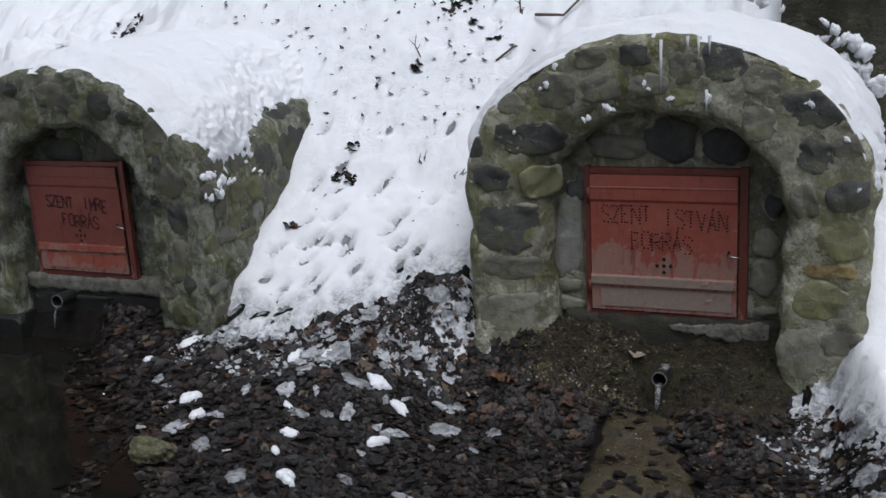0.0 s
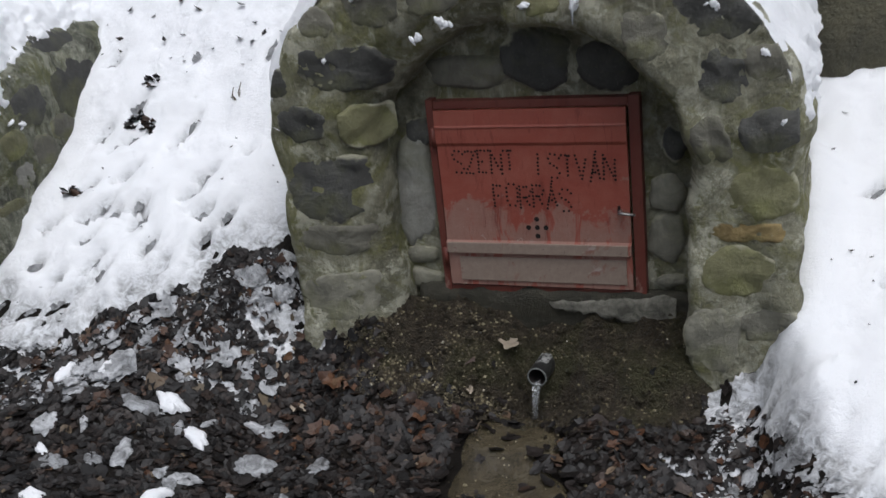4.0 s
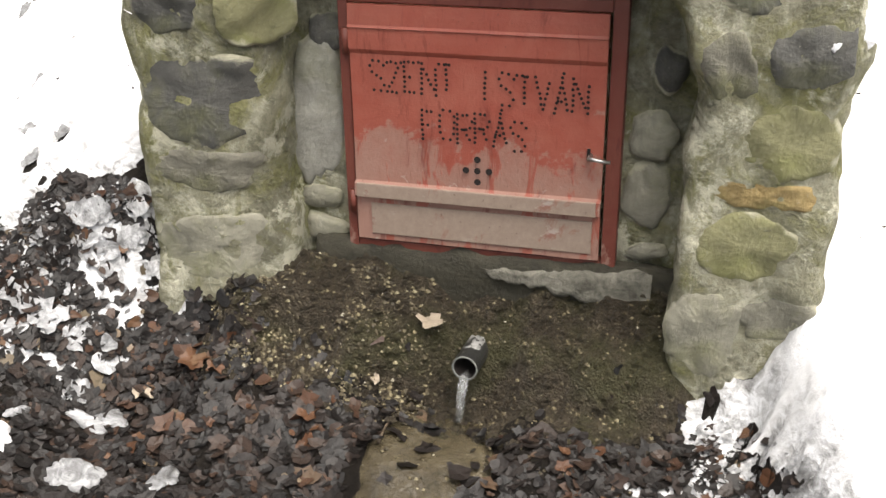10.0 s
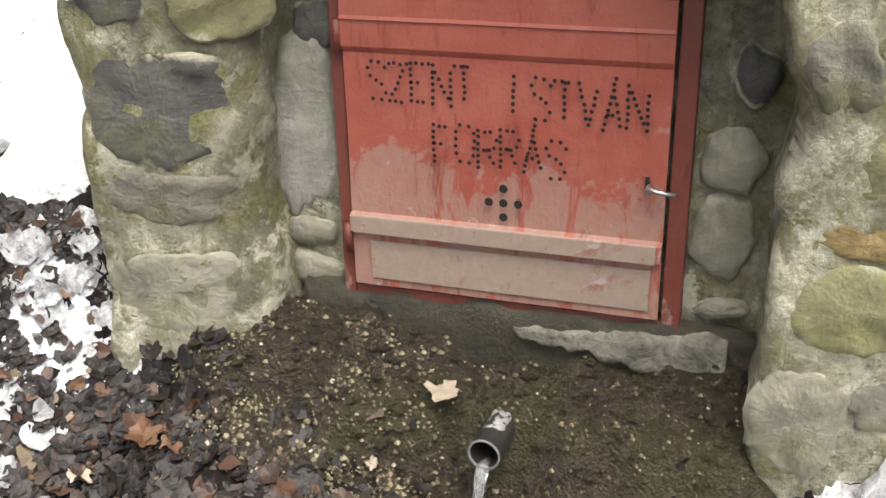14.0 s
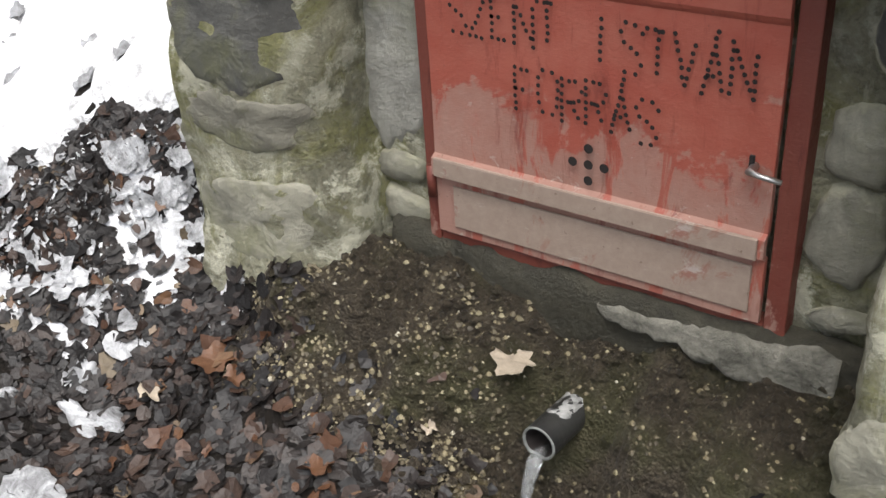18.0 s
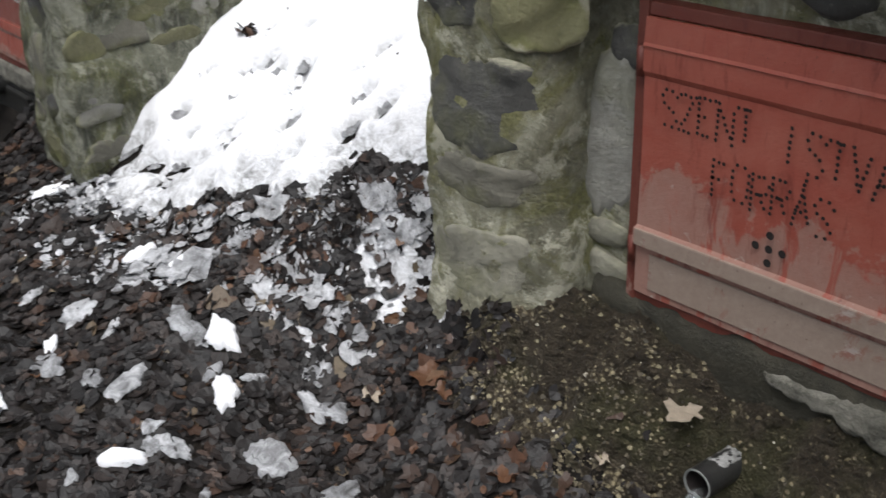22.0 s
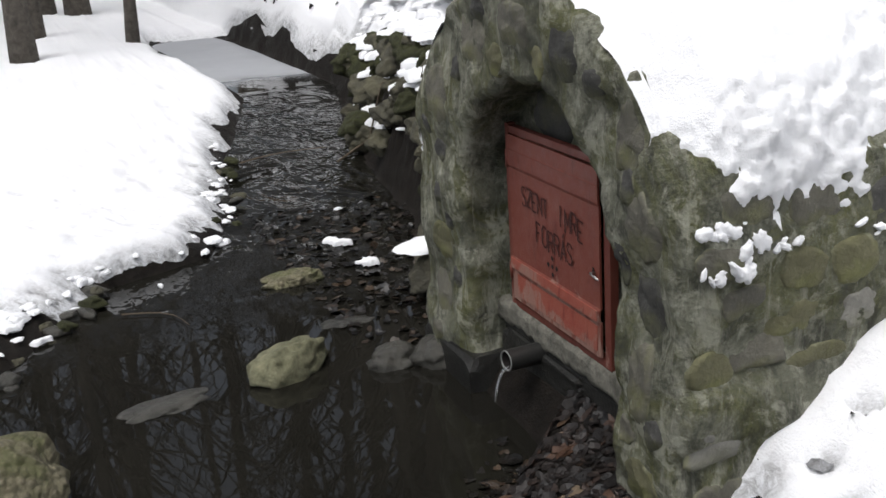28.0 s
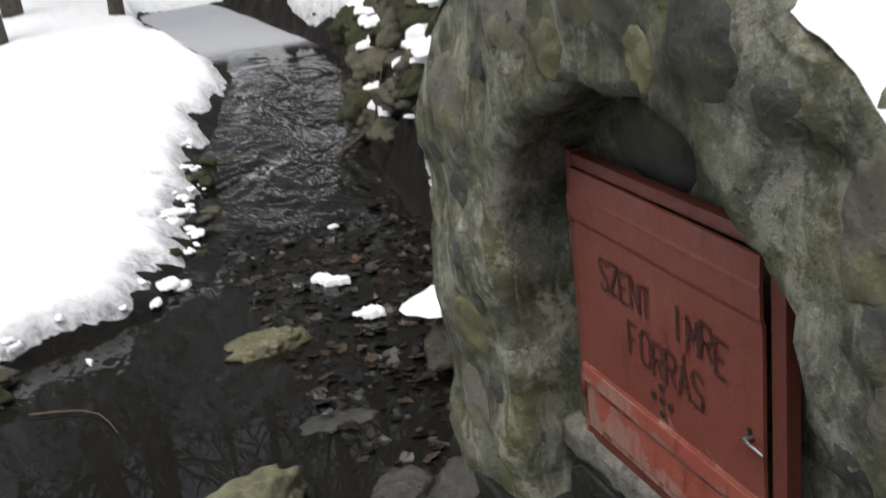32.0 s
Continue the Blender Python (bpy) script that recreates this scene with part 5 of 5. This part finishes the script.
def pebbles(name, count, area, size, seed, label, avoid=None, material=None):
    r = random.Random(seed)
    pieces = []
    while len(pieces) < count:
        x, y = r.uniform(area[0], area[1]), r.uniform(area[2], area[3])
        if avoid and avoid(x, y):
            continue
        s = r.uniform(*size) * (0.6 if r.random() < 0.6 else 1)
        z = height_at(x, y) + (0.021 if runnel(x, y) else 0.0)
        vs = [(x + s * r.uniform(0.7, 1.2) * a, y + s * r.uniform(0.7, 1.2) * b, z + s * 0.8 * c) for a, b, c in ((1, 0, 0), (0.3, 0.9, 0), (-0.8, 0.5, 0), (-0.7, -0.6, 0), (0.4, -0.9, 0), (0.45, 0.1, 0.8), (-0.3, 0.3, 0.9), (-0.1, -0.45, 0.85))]
        pieces.append((vs, [(0, 1, 5), (1, 2, 6), (1, 6, 5), (2, 3, 6), (3, 7, 6), (3, 4, 7), (4, 0, 5), (4, 5, 7), (5, 6, 7)]))
    v, f = merge(pieces)
    return tagged(new(name, mesh(name, v, f, material or PEBBLE, False)), label, "pebbles", kind="stuff")


pebbles("mud_clods", 1300, (-0.36, 0.84, -0.34, 0.03), (0.005, 0.017), 25, "dark wet clods of gravelly mud", None, MUD)
pebbles("pebbles", 260, (0.15, 0.75, -1.3, -0.30), (0.003, 0.008), 6, "small pale pebbles strewn in the wet runnel")
pebbles("pebbles", 1500, (-0.34, 0.85, -0.30, 0.02), (0.002, 0.008), 5, "small pale pebbles in gravelly mud")
pebbles("pebbles", 1500, (-0.34, 0.22, -0.34, -0.04), (0.002, 0.0095), 15, "yellowish pebbles washed out at the foot of the pier", lambda x, y: fbm(x * 6, y * 6, 3.0, 3) < -0.1 - 0.3 * (0.05 - x))


# ---- rocks in the pool ----
def rock(x, y, z, size, material, seed, label, turn=0, flat=0.0):
    ob = new("boulder", boulder("boulder", size, material, seed, 0.4, 4, flat))
    ob.matrix_basis = pose(x, y, z, 0, 0, turn)
    return tagged(ob, label, "rock", "rocks in the pool")


rock(-2.62, -1.91, 0.20, (0.19, 0.17, 0.17), CONGLOMERATE, 1, "large rounded mossy conglomerate boulder in the pool", 20, 0.7)
rock(-3.15, -1.01, 0.155, (0.085, 0.16, 0.10), ROCK, 12, "wedge-shaped mossy rock rising from the pool", 25, 0.8)
rock(-3.10, -1.44, 0.125, (0.07, 0.16, 0.02), WET_ROCK, 3, "flat wet slab just breaking the water", 15)
rock(-3.05, -0.69, 0.14, (0.07, 0.08, 0.05), WET_ROCK, 4, "small dark wet stone in the pool")
rock(-3.00, -0.55, 0.15, (0.08, 0.08, 0.07), WET_ROCK, 5, "small dark wet stone against the vault")
rock(-4.06, -0.77, 0.13, (0.10, 0.13, 0.05), CONGLOMERATE, 6, "small yellowish stone lying in the stream")
rock(-1.23, -1.47, 0.15, (0.09, 0.06, 0.05), CONGLOMERATE, 7, "small mossy stone at the water's edge")
rock(-3.5, -0.70, 0.12, (0.07, 0.11, 0.02), WET_ROCK, 8, "flat wet stone in the stream")


# ---- rock face above the wide spring house ----
def rock_face(name, x0, x1, y, z0, z1, material, seed, label, lean=0.5):
    nx, nz = int((x1 - x0) / 0.05), 30
    vs, fs = [], []
    for j in range(nz + 1):
        for i in range(nx + 1):
            x = x0 + (x1 - x0) * i / nx
            z = z0 + (z1 - z0) * j / nz
            n = Vector((x * 1.6, z * 2.0, seed))
            c = noise.voronoi(n)[0][0] * 0.5 + 0.45 * fbm(x * 2.2, z * 2.2, seed, 6)
            vs.append((x, y + lean * (z - z0) + 0.30 * c + 0.5 * max(0.0, 0.95 - x), z + 0.1 * fbm(x * 2, z * 2, seed + 3)))
    m = nx + 1
    for j in range(nz):
        for i in range(nx):
            a = j * m + i
            fs.append((a, a + 1, a + m + 1, a + m))
    return tagged(new(name, mesh(name, vs, fs, material)), label, "rock face", kind="structure")


rock_face("rock_face", 0.66, 6.0, 0.80, 0.5, 2.8, BANK_ROCK, 4.0, "dark mossy rock outcrop above the snow", 0.12)


# ---- trees on the far bank ----
def tree(x, y, height, radius, seed):
    r = random.Random(seed)
    z = height_at(x, y) - 0.1
    root = thing("bare_tree", pose(x, y, z), "tall bare winter tree with grey-brown bark", "tree", "trees on the far bank")
    lx, ly = r.uniform(-0.05, 0.05), r.uniform(-0.05, 0.05)
    pts, rad = [], []
    for k in range(13):
        q = k / 12
        pts.append((lx * height * q + 0.10 * math.sin(q * 5 + seed), ly * height * q + 0.10 * math.cos(q * 4 + seed), height * q))
        rad.append(radius * (1 - 0.8 * q) * (1.35 if k == 0 else 1))
    v, f = tube(pts, rad, 12)
    part("trunk", mesh("trunk", v, f, BARK), root)
    pieces = []
    for k in range(44):
        q = r.uniform(0.2, 0.98)
        i = min(11, int(q * 12))
        o = Vector(pts[i])
        a = r.uniform(0, 6.28)
        ln = height * r.uniform(0.10, 0.24) * (1.15 - q * 0.5)
        d = Vector((math.cos(a), math.sin(a), r.uniform(0.4, 1.1))).normalized()
        p1 = o + d * ln * 0.5 + Vector((0, 0, 0.05 * ln))
        p2 = o + d * ln + Vector((r.uniform(-0.2, 0.2) * ln, r.uniform(-0.2, 0.2) * ln, 0.15 * ln))
        b = rad[i] * 0.35
        pieces.append(tube([o, p1, p2], [b, b * 0.6, b * 0.15], 5))
        for m in range(6):
            o2 = p1.lerp(p2, r.uniform(0, 0.9))
            d2 = (d + Vector((r.uniform(-1, 1), r.uniform(-1, 1), r.uniform(-0.2, 0.8)))).normalized()
            e = o2 + d2 * ln * r.uniform(0.25, 0.5)
            pieces.append(tube([o2, o2.lerp(e, 0.5) + Vector((0, 0, 0.03)), e], [b * 0.35, b * 0.22, b * 0.08], 4))
    v, f = merge(pieces)
    part("crown", mesh("crown", v, f, BARK), root)
    return root


tree(-11.89, -1.66, 13, 0.12, 1)
tree(-14.47, -1.36, 13, 0.10, 2)
tree(-18.59, -1.00, 14, 0.14, 3)
tree(-18.00, -0.56, 15, 0.17, 4)
tree(-13.21, -0.37, 11, 0.07, 5)
tree(-13.0, 2.3, 13, 0.15, 6)
r = random.Random(17)
kinds = [tree(-17 - 2 * k, -5 - 1.5 * k, r.uniform(15, 19), r.uniform(0.2, 0.32), 50 + k) for k in range(6)]
for k in range(62):
    if k < 16:
        x, y = r.uniform(-26, -10), r.uniform(-16, -6.5)
    elif k < 34:
        x, y = r.uniform(-26, -13), r.uniform(3.0, 10)
    else:
        x, y = r.uniform(-48, -24), r.uniform(-20, 17)
    copy_thing(kinds[k % 6], pose(x, y, height_at(x, y) - 0.1, 0, 0, r.uniform(0, 360)))


# ---- the wooded bank beside the mossy vault ----
br = random.Random(23)
STONE_SNOW = []
for k in range(64):
    x = br.uniform(-7.6, -3.15)
    sh = float(np.interp(x, [-9, -5.5, -4.5, -3.2], [0.95, 0.12, 0.02, -0.36]))
    y = sh + br.uniform(0.0, 0.34) + (0.3 * br.random() if k % 4 == 0 else 0.0)
    z = height_at(x, y)
    s = br.uniform(0.06, 0.17)
    ob = new("bank_stone", boulder("bank_stone", (s * 1.3, s, s * 0.8), BANK_ROCK if k % 3 else MOSS, 200 + k, 0.7, 4, 0.8))
    ob.matrix_basis = pose(x, y, z + s * 0.1, 0, 0, br.uniform(0, 360))
    tagged(ob, "dark mossy stone in the stream bank", "rock", "stones in the bank")
    STONE_SNOW.append((x, y + 0.02, z + s * 0.82, s * 0.95))
for k in range(40):
    x = br.uniform(-6.5, -2.4)
    y = float(np.interp(x, POOL_X, POOL_LO)) + br.uniform(-0.10, 0.06)
    q = br.uniform(0.018, 0.045)
    ob = new("bank_stone", boulder("bank_stone", (q * 1.6, q, q * 0.7), (WET_ROCK, MOSS, BANK_ROCK)[k % 3], 300 + k, 0.6, 3, 0.8))
    ob.matrix_basis = pose(x, y, WATER_Z + br.uniform(-0.02, 0.05), 0, 0, br.uniform(0, 360))
    tagged(ob, "small dark stone under the snowy bank's edge", "rock", "stones under the snowy edge")
BANK_SNOW = []
EDGE_SNOW = []
for k in range(110):
    x = br.uniform(-6.8, -2.3)
    y = float(np.interp(x, POOL_X, POOL_LO)) + br.uniform(-0.17, 0.03)
    EDGE_SNOW.append((x, y, max(WATER_Z + 0.01, height_at(x, y)) + br.uniform(0.0, 0.02), br.uniform(0.02, 0.06)))
snow_lumps("edge_snow", EDGE_SNOW, 26, "ragged snow crumbs along the water's edge", 0.35, 0.014)
for k in range(760):
    x = br.uniform(-9.0, -3.1)
    sh = float(np.interp(x, [-9, -5.5, -4.5, -3.2], [0.95, 0.12, 0.02, -0.36]))
    y = sh + 0.08 + 1.3 * br.random() ** 0.8
    BANK_SNOW.append((x, y, height_at(x, y) + br.uniform(0.0, 0.08), br.uniform(0.02, 0.075)))
STONE_SNOW += [(x, y + 0.06, z + 0.02, s * 0.8) for x, y, z, s in STONE_SNOW]
for k in range(70):
    x = br.uniform(-9.0, -3.2)
    sh = float(np.interp(x, [-9, -5.5, -4.5, -3.2], [0.95, 0.12, 0.02, -0.36]))
    y = sh + br.uniform(0.22, 0.75)
    BANK_SNOW.append((x, y, height_at(x, y) + br.uniform(0.02, 0.12), br.uniform(0.08, 0.19)))
snow_lumps("bank_snow", BANK_SNOW + STONE_SNOW, 6, "clumps of snow caught on the mossy bank", 0.38, 0.03)
SIDE_SNOW = [(side_x(y, z) + 0.004, y, z, s) for y, z, s in ((-0.48, 0.94, 0.030), (-0.45, 0.94, 0.030), (-0.40, 0.92, 0.030), (-0.35, 0.91, 0.030), (-0.40, 0.89, 0.030), (-0.41, 0.86, 0.030), (-0.49, 0.84, 0.030), (-0.29, 0.88, 0.020), (-0.25, 0.87, 0.020), (-0.07, 0.89, 0.020), (-0.03, 0.87, 0.020), (-0.45, 0.92, 0.020), (-0.46, 0.84, 0.020))]
snow_lumps("wall_snow", SIDE_SNOW, 8, "pads of snow clinging to ledges of the rough side wall", 0.5, 0.013, wall="side")
FRONT_SNOW = [(x, A_FRONT + mortar_relief(x, z, 1.7) - 0.008, z, 0.016) for x, z in ((0.28, 1.25), (0.27, 1.27), (0.13, 1.18), (0.11, 1.19), (0.03, 1.14), (0.85, 1.20), (0.87, 1.19), (0.51, 1.22), (0.50, 1.21), (1.00, 1.06), (-0.27, 1.08), (1.04, 0.88), (-0.08, 1.35), (-0.15, 1.27), (-0.13, 1.28), (0.36, 1.22))]
snow_lumps("front_snow", FRONT_SNOW, 31, "crumbs of snow stuck on stones of the arch", 0.5, 0.010, wall="front")
OUTCROP_SNOW = [(0.80, 0.86, 1.37, 0.05), (0.89, 0.86, 1.40, 0.05), (0.94, 0.86, 1.34, 0.05), (0.84, 0.86, 1.33, 0.05), (0.97, 0.86, 1.25, 0.05), (1.04, 0.86, 1.22, 0.05), (1.08, 0.86, 1.14, 0.05), (1.01, 0.86, 1.28, 0.05), (0.92, 0.86, 1.25, 0.05), (1.11, 0.86, 1.11, 0.05), (0.57, 0.86, 1.52, 0.05), (0.67, 0.86, 1.50, 0.05), (1.05, 0.86, 1.19, 0.05), (0.99, 0.86, 1.32, 0.05)]
snow_lumps("outcrop_snow", OUTCROP_SNOW, 18, "clumps of snow caught on the dark rock outcrop", 0.8, 0.05, wall="front")

# ---- litter on the snow, twigs and stems ----
def on_snow(x, y, r):
    near = (x > 0.85 and y < 1.0) or (-2.0 < x < -0.4 and y < 0.4)
    return y < np.interp(x, EDGE_X, EDGE_Y) + 0.05 or (-0.6 < x < 1.15 and y < 1.3) or (near and r.uniform() < 0.7)


def snow_leaves(name, count, area, seed, label, big=1.0):
    r = np.random.default_rng(seed)
    vs, fs = [], []
    made = 0
    while made < count:
        x, y = r.uniform(area[0], area[1]), r.uniform(area[2], area[3])
        if on_snow(x, y, r):
            continue
        made += 1
        s = r.uniform(0.004, 0.011 if y < 0.5 else 0.026) * big
        o = Vector((x, y, height_at(x, y) + 0.062))
        t = Euler((r.uniform(-0.7, 0.7), r.uniform(-0.7, 0.7), r.uniform(0, 6.28))).to_matrix()
        b = len(vs)
        for px, py in ((-1, 0), (-0.2, 0.5), (1, 0.1), (0.1, -0.55)):
            vs.append(o + t @ Vector((px * s, py * s, 0.3 * s * px * px)))
        fs.append((b, b + 1, b + 2, b + 3))
    return tagged(new(name, mesh(name, vs, fs, LEAF, False)), label, "leaves", kind="stuff")


snow_leaves("leaf_scraps", 1500, (-24, -5.5, 1.2, 8), 13, "dark leaf scraps and stalks on the far snowy bank", 3.0)
snow_leaves("leaf_scraps", 3200, (-2.6, 3.2, -0.5, 4.5), 12, "dark leaf scraps strewn over the snow")


def clump(x, y, size, count, seed, label):
    """A heap of dark leaves and soil showing through the snow."""
    r = random.Random(seed)
    pieces = []
    for k in range(count):
        a, d = r.uniform(0, 6.28), size * r.random() ** 0.7
        px, py = x + d * math.cos(a), y + 0.6 * d * math.sin(a)
        o = Vector((px, py, height_at(px, py, TOP) + r.uniform(0.0, 0.2) * (size - d)))
        t = Euler((r.uniform(-0.9, 0.9), r.uniform(-0.9, 0.9), r.uniform(0, 6.28))).to_matrix()
        q = r.uniform(0.012, 0.032)
        vs = [o + t @ Vector((q * c * r.uniform(0.7, 1.2), q * 0.6 * e * r.uniform(0.7, 1.2), 0.25 * q * r.uniform(-1, 1))) for c, e in ((1, 0), (0.6, 0.8), (-0.4, 0.9), (-1, 0.1), (-0.5, -0.8), (0.5, -0.9))]
        pieces.append((vs, [(0, 1, 2, 3), (0, 3, 4, 5)]))
    v, f = merge(pieces)
    return tagged(new("leaf_heap", mesh("leaf_heap", v, f, LEAF, False)), label, "leaves", "leaf heaps on the snow", "stuff")


for k, (x, y, q, n) in enumerate(((-1.45, -0.02, 0.06, 60), (-1.33, 0.28, 0.10, 80), (-1.27, 0.25, 0.07, 40), (-0.71, 0.90, 0.05, 40), (-1.09, 0.75, 0.06, 45), (-0.98, 1.08, 0.16, 90), (-1.31, 0.40, 0.06, 30), (-0.86, 1.0, 0.05, 30), (-2.6, 1.6, 0.30, 130), (-3.3, 1.3, 0.28, 130), (-0.4, 1.9, 0.2, 80), (-1.6, -0.45, 0.05, 30))):
    clump(x, y, q * 0.6, n // 3, 900 + k, "dark leaves and soil showing through the snow")


def stem(x, y, height, seed, label):
    r = random.Random(seed)
    pieces = []
    for k in range(r.randint(1, 3)):
        d = Vector((r.uniform(-0.35, 0.35), r.uniform(-0.2, 0.2), 1))
        h = height * r.uniform(0.6, 1)
        p = [d * h * q + Vector((0.012 * math.sin(q * 7 + k), 0, 0)) for q in (0, 0.35, 0.7, 1)]
        pieces.append(tube(p, [0.005, 0.0042, 0.0032, 0.0015], 5))
        for m in range(2):
            o = p[1].lerp(p[2], r.random())
            e = o + Vector((r.uniform(-1, 1), r.uniform(-0.5, 0.5), 0.6)) * h * 0.3
            pieces.append(tube([o, e], [0.0025, 0.001], 4))
    v, f = merge(pieces)
    ob = new("sapling", mesh("sapling", v, f, TWIG))
    ob.matrix_basis = pose(x, y, height_at(x, y))
    return tagged(ob, label, "plant", "bare stems in the snow")


for k, (x, y, h) in enumerate([(-1.08, 0.79, 0.27), (-0.62, 1.05, 0.22), (-1.3, 1.0, 0.12), (-0.9, 0.35, 0.16), (-0.72, 0.3, 0.14), (-0.55, 1.5, 0.2), (-1.7, 1.6, 0.2), (0.1, 1.7, 0.2), (1.5, 0.3, 0.12), (1.75, 0.1, 0.1), (-0.3, 2.2, 0.3), (-1.2, 2.6, 0.3)]):
    stem(x, y, h, 70 + k, "thin bare brown stem sticking out of the snow")


def stick(pts, radius, label):
    v, f = tube(pts, [radius * (1 - 0.6 * k / (len(pts) - 1)) for k in range(len(pts))], 6)
    return tagged(new("fallen_stick", mesh("fallen_stick", v, f, TWIG)), label, "stick", "fallen sticks")


def lay(x, y, ang, length, radius, label, lift=0.03, bend=0.05):
    c, s_ = math.cos(radians(ang)), math.sin(radians(ang))
    pts = []
    for k in range(6):
        q = k / 5 - 0.5
        px, py = x + c * length * q - s_ * bend * math.cos(q * 4), y + s_ * length * q + c * bend * math.cos(q * 4)
        inside = in_pool(np.array([px]), np.array([py]))[0]
        pts.append((px, py, max(height_at(px, py) + lift, WATER_Z + 0.01 if inside > 0 else -1)))
    return stick(pts, radius, label)


lay(-0.2, 1.25, 30, 0.8, 0.008, "long thin branch lying on the snow", 0.09)
lay(-0.45, 0.9, 25, 0.5, 0.006, "thin branch lying on the snow", 0.07)
lay(-1.5, 1.9, -20, 0.6, 0.01, "dark branch lying on the snow", 0.09)
lay(-0.9, 2.6, 10, 0.9, 0.015, "dark branch lying on the snow", 0.1)
lay(0.18, -0.33, 80, 0.16, 0.004, "thin wet twig in the mud", 0.015, 0.01)
lay(-5.9, 0.25, 60, 0.5, 0.007, "pale dead stick leaning over the stream", 0.12)
lay(-6.5, -0.2, 100, 0.6, 0.006, "thin stick caught in the stream", 0.05)
lay(-3.9, -1.35, 40, 0.35, 0.003, "bare twig lying in the water's edge", 0.04)
# single leaves that catch the eye
for x, y, s, mat, seed, label in ((0.205, -0.10, 0.105, LEAF_DRY, 3, "pale dry oak leaf on the mud"), (-0.012, -0.395, 0.06, LEAF_RUST, 5, "small orange leaf on wet litter"), (0.10, -0.215, 0.032, LEAF_DRY, 9, "pale leaf scrap on the mud"), (-0.34, -0.31, 0.09, LEAF_RUST, 11, "curled rust-brown leaf by the wall"), (-0.27, -0.33, 0.055, LEAF_RUST, 12, "rust-brown leaf by the wall"), (-0.42, -0.42, 0.05, LEAF_DRY, 13, "pale leaf curled on wet litter")):
    r = random.Random(seed)
    vs, n = [(0, 0, 0.004)], 40
    for k in range(n):
        a = 2 * math.pi * k / n
        m = 0.80 + 0.32 * math.cos(a) ** 2 + 0.13 * math.sin(9 * a + seed) + 0.08 * r.uniform(-1, 1)
        vs.append((s / 2 * m * math.cos(a), s / 2 * m * 0.85 * math.sin(a), 0.012 + 0.010 * math.sin(3 * a + seed)))
    ob = new("oak_leaf", mesh("oak_leaf", vs, [(0, 1 + k, 1 + (k + 1) % n) for k in range(n)], mat))
    ob.matrix_basis = pose(x, y, height_at(x, y) + 0.012, 12, 6, seed * 40)
    tagged(ob, label, "leaf", "single leaves")

# icicles under the snow edge of the pale vault
for k, (x, z, ln) in enumerate(((0.33, 1.44, 0.20), (0.43, 1.45, 0.06), (0.47, 1.45, 0.09), (0.51, 1.45, 0.07), (0.50, 1.25, 0.09))):
    v, f = tube([(x, A_FRONT - 0.018, z), (x, A_FRONT - 0.022, z - ln * 0.5), (x, A_FRONT - 0.02, z - ln)], [0.007, 0.005, 0.0015], 7)
    tagged(new("icicle", mesh("icicle", v, f, ICE)), "thin white icicle hanging on the stone arch", "icicle", "icicles")
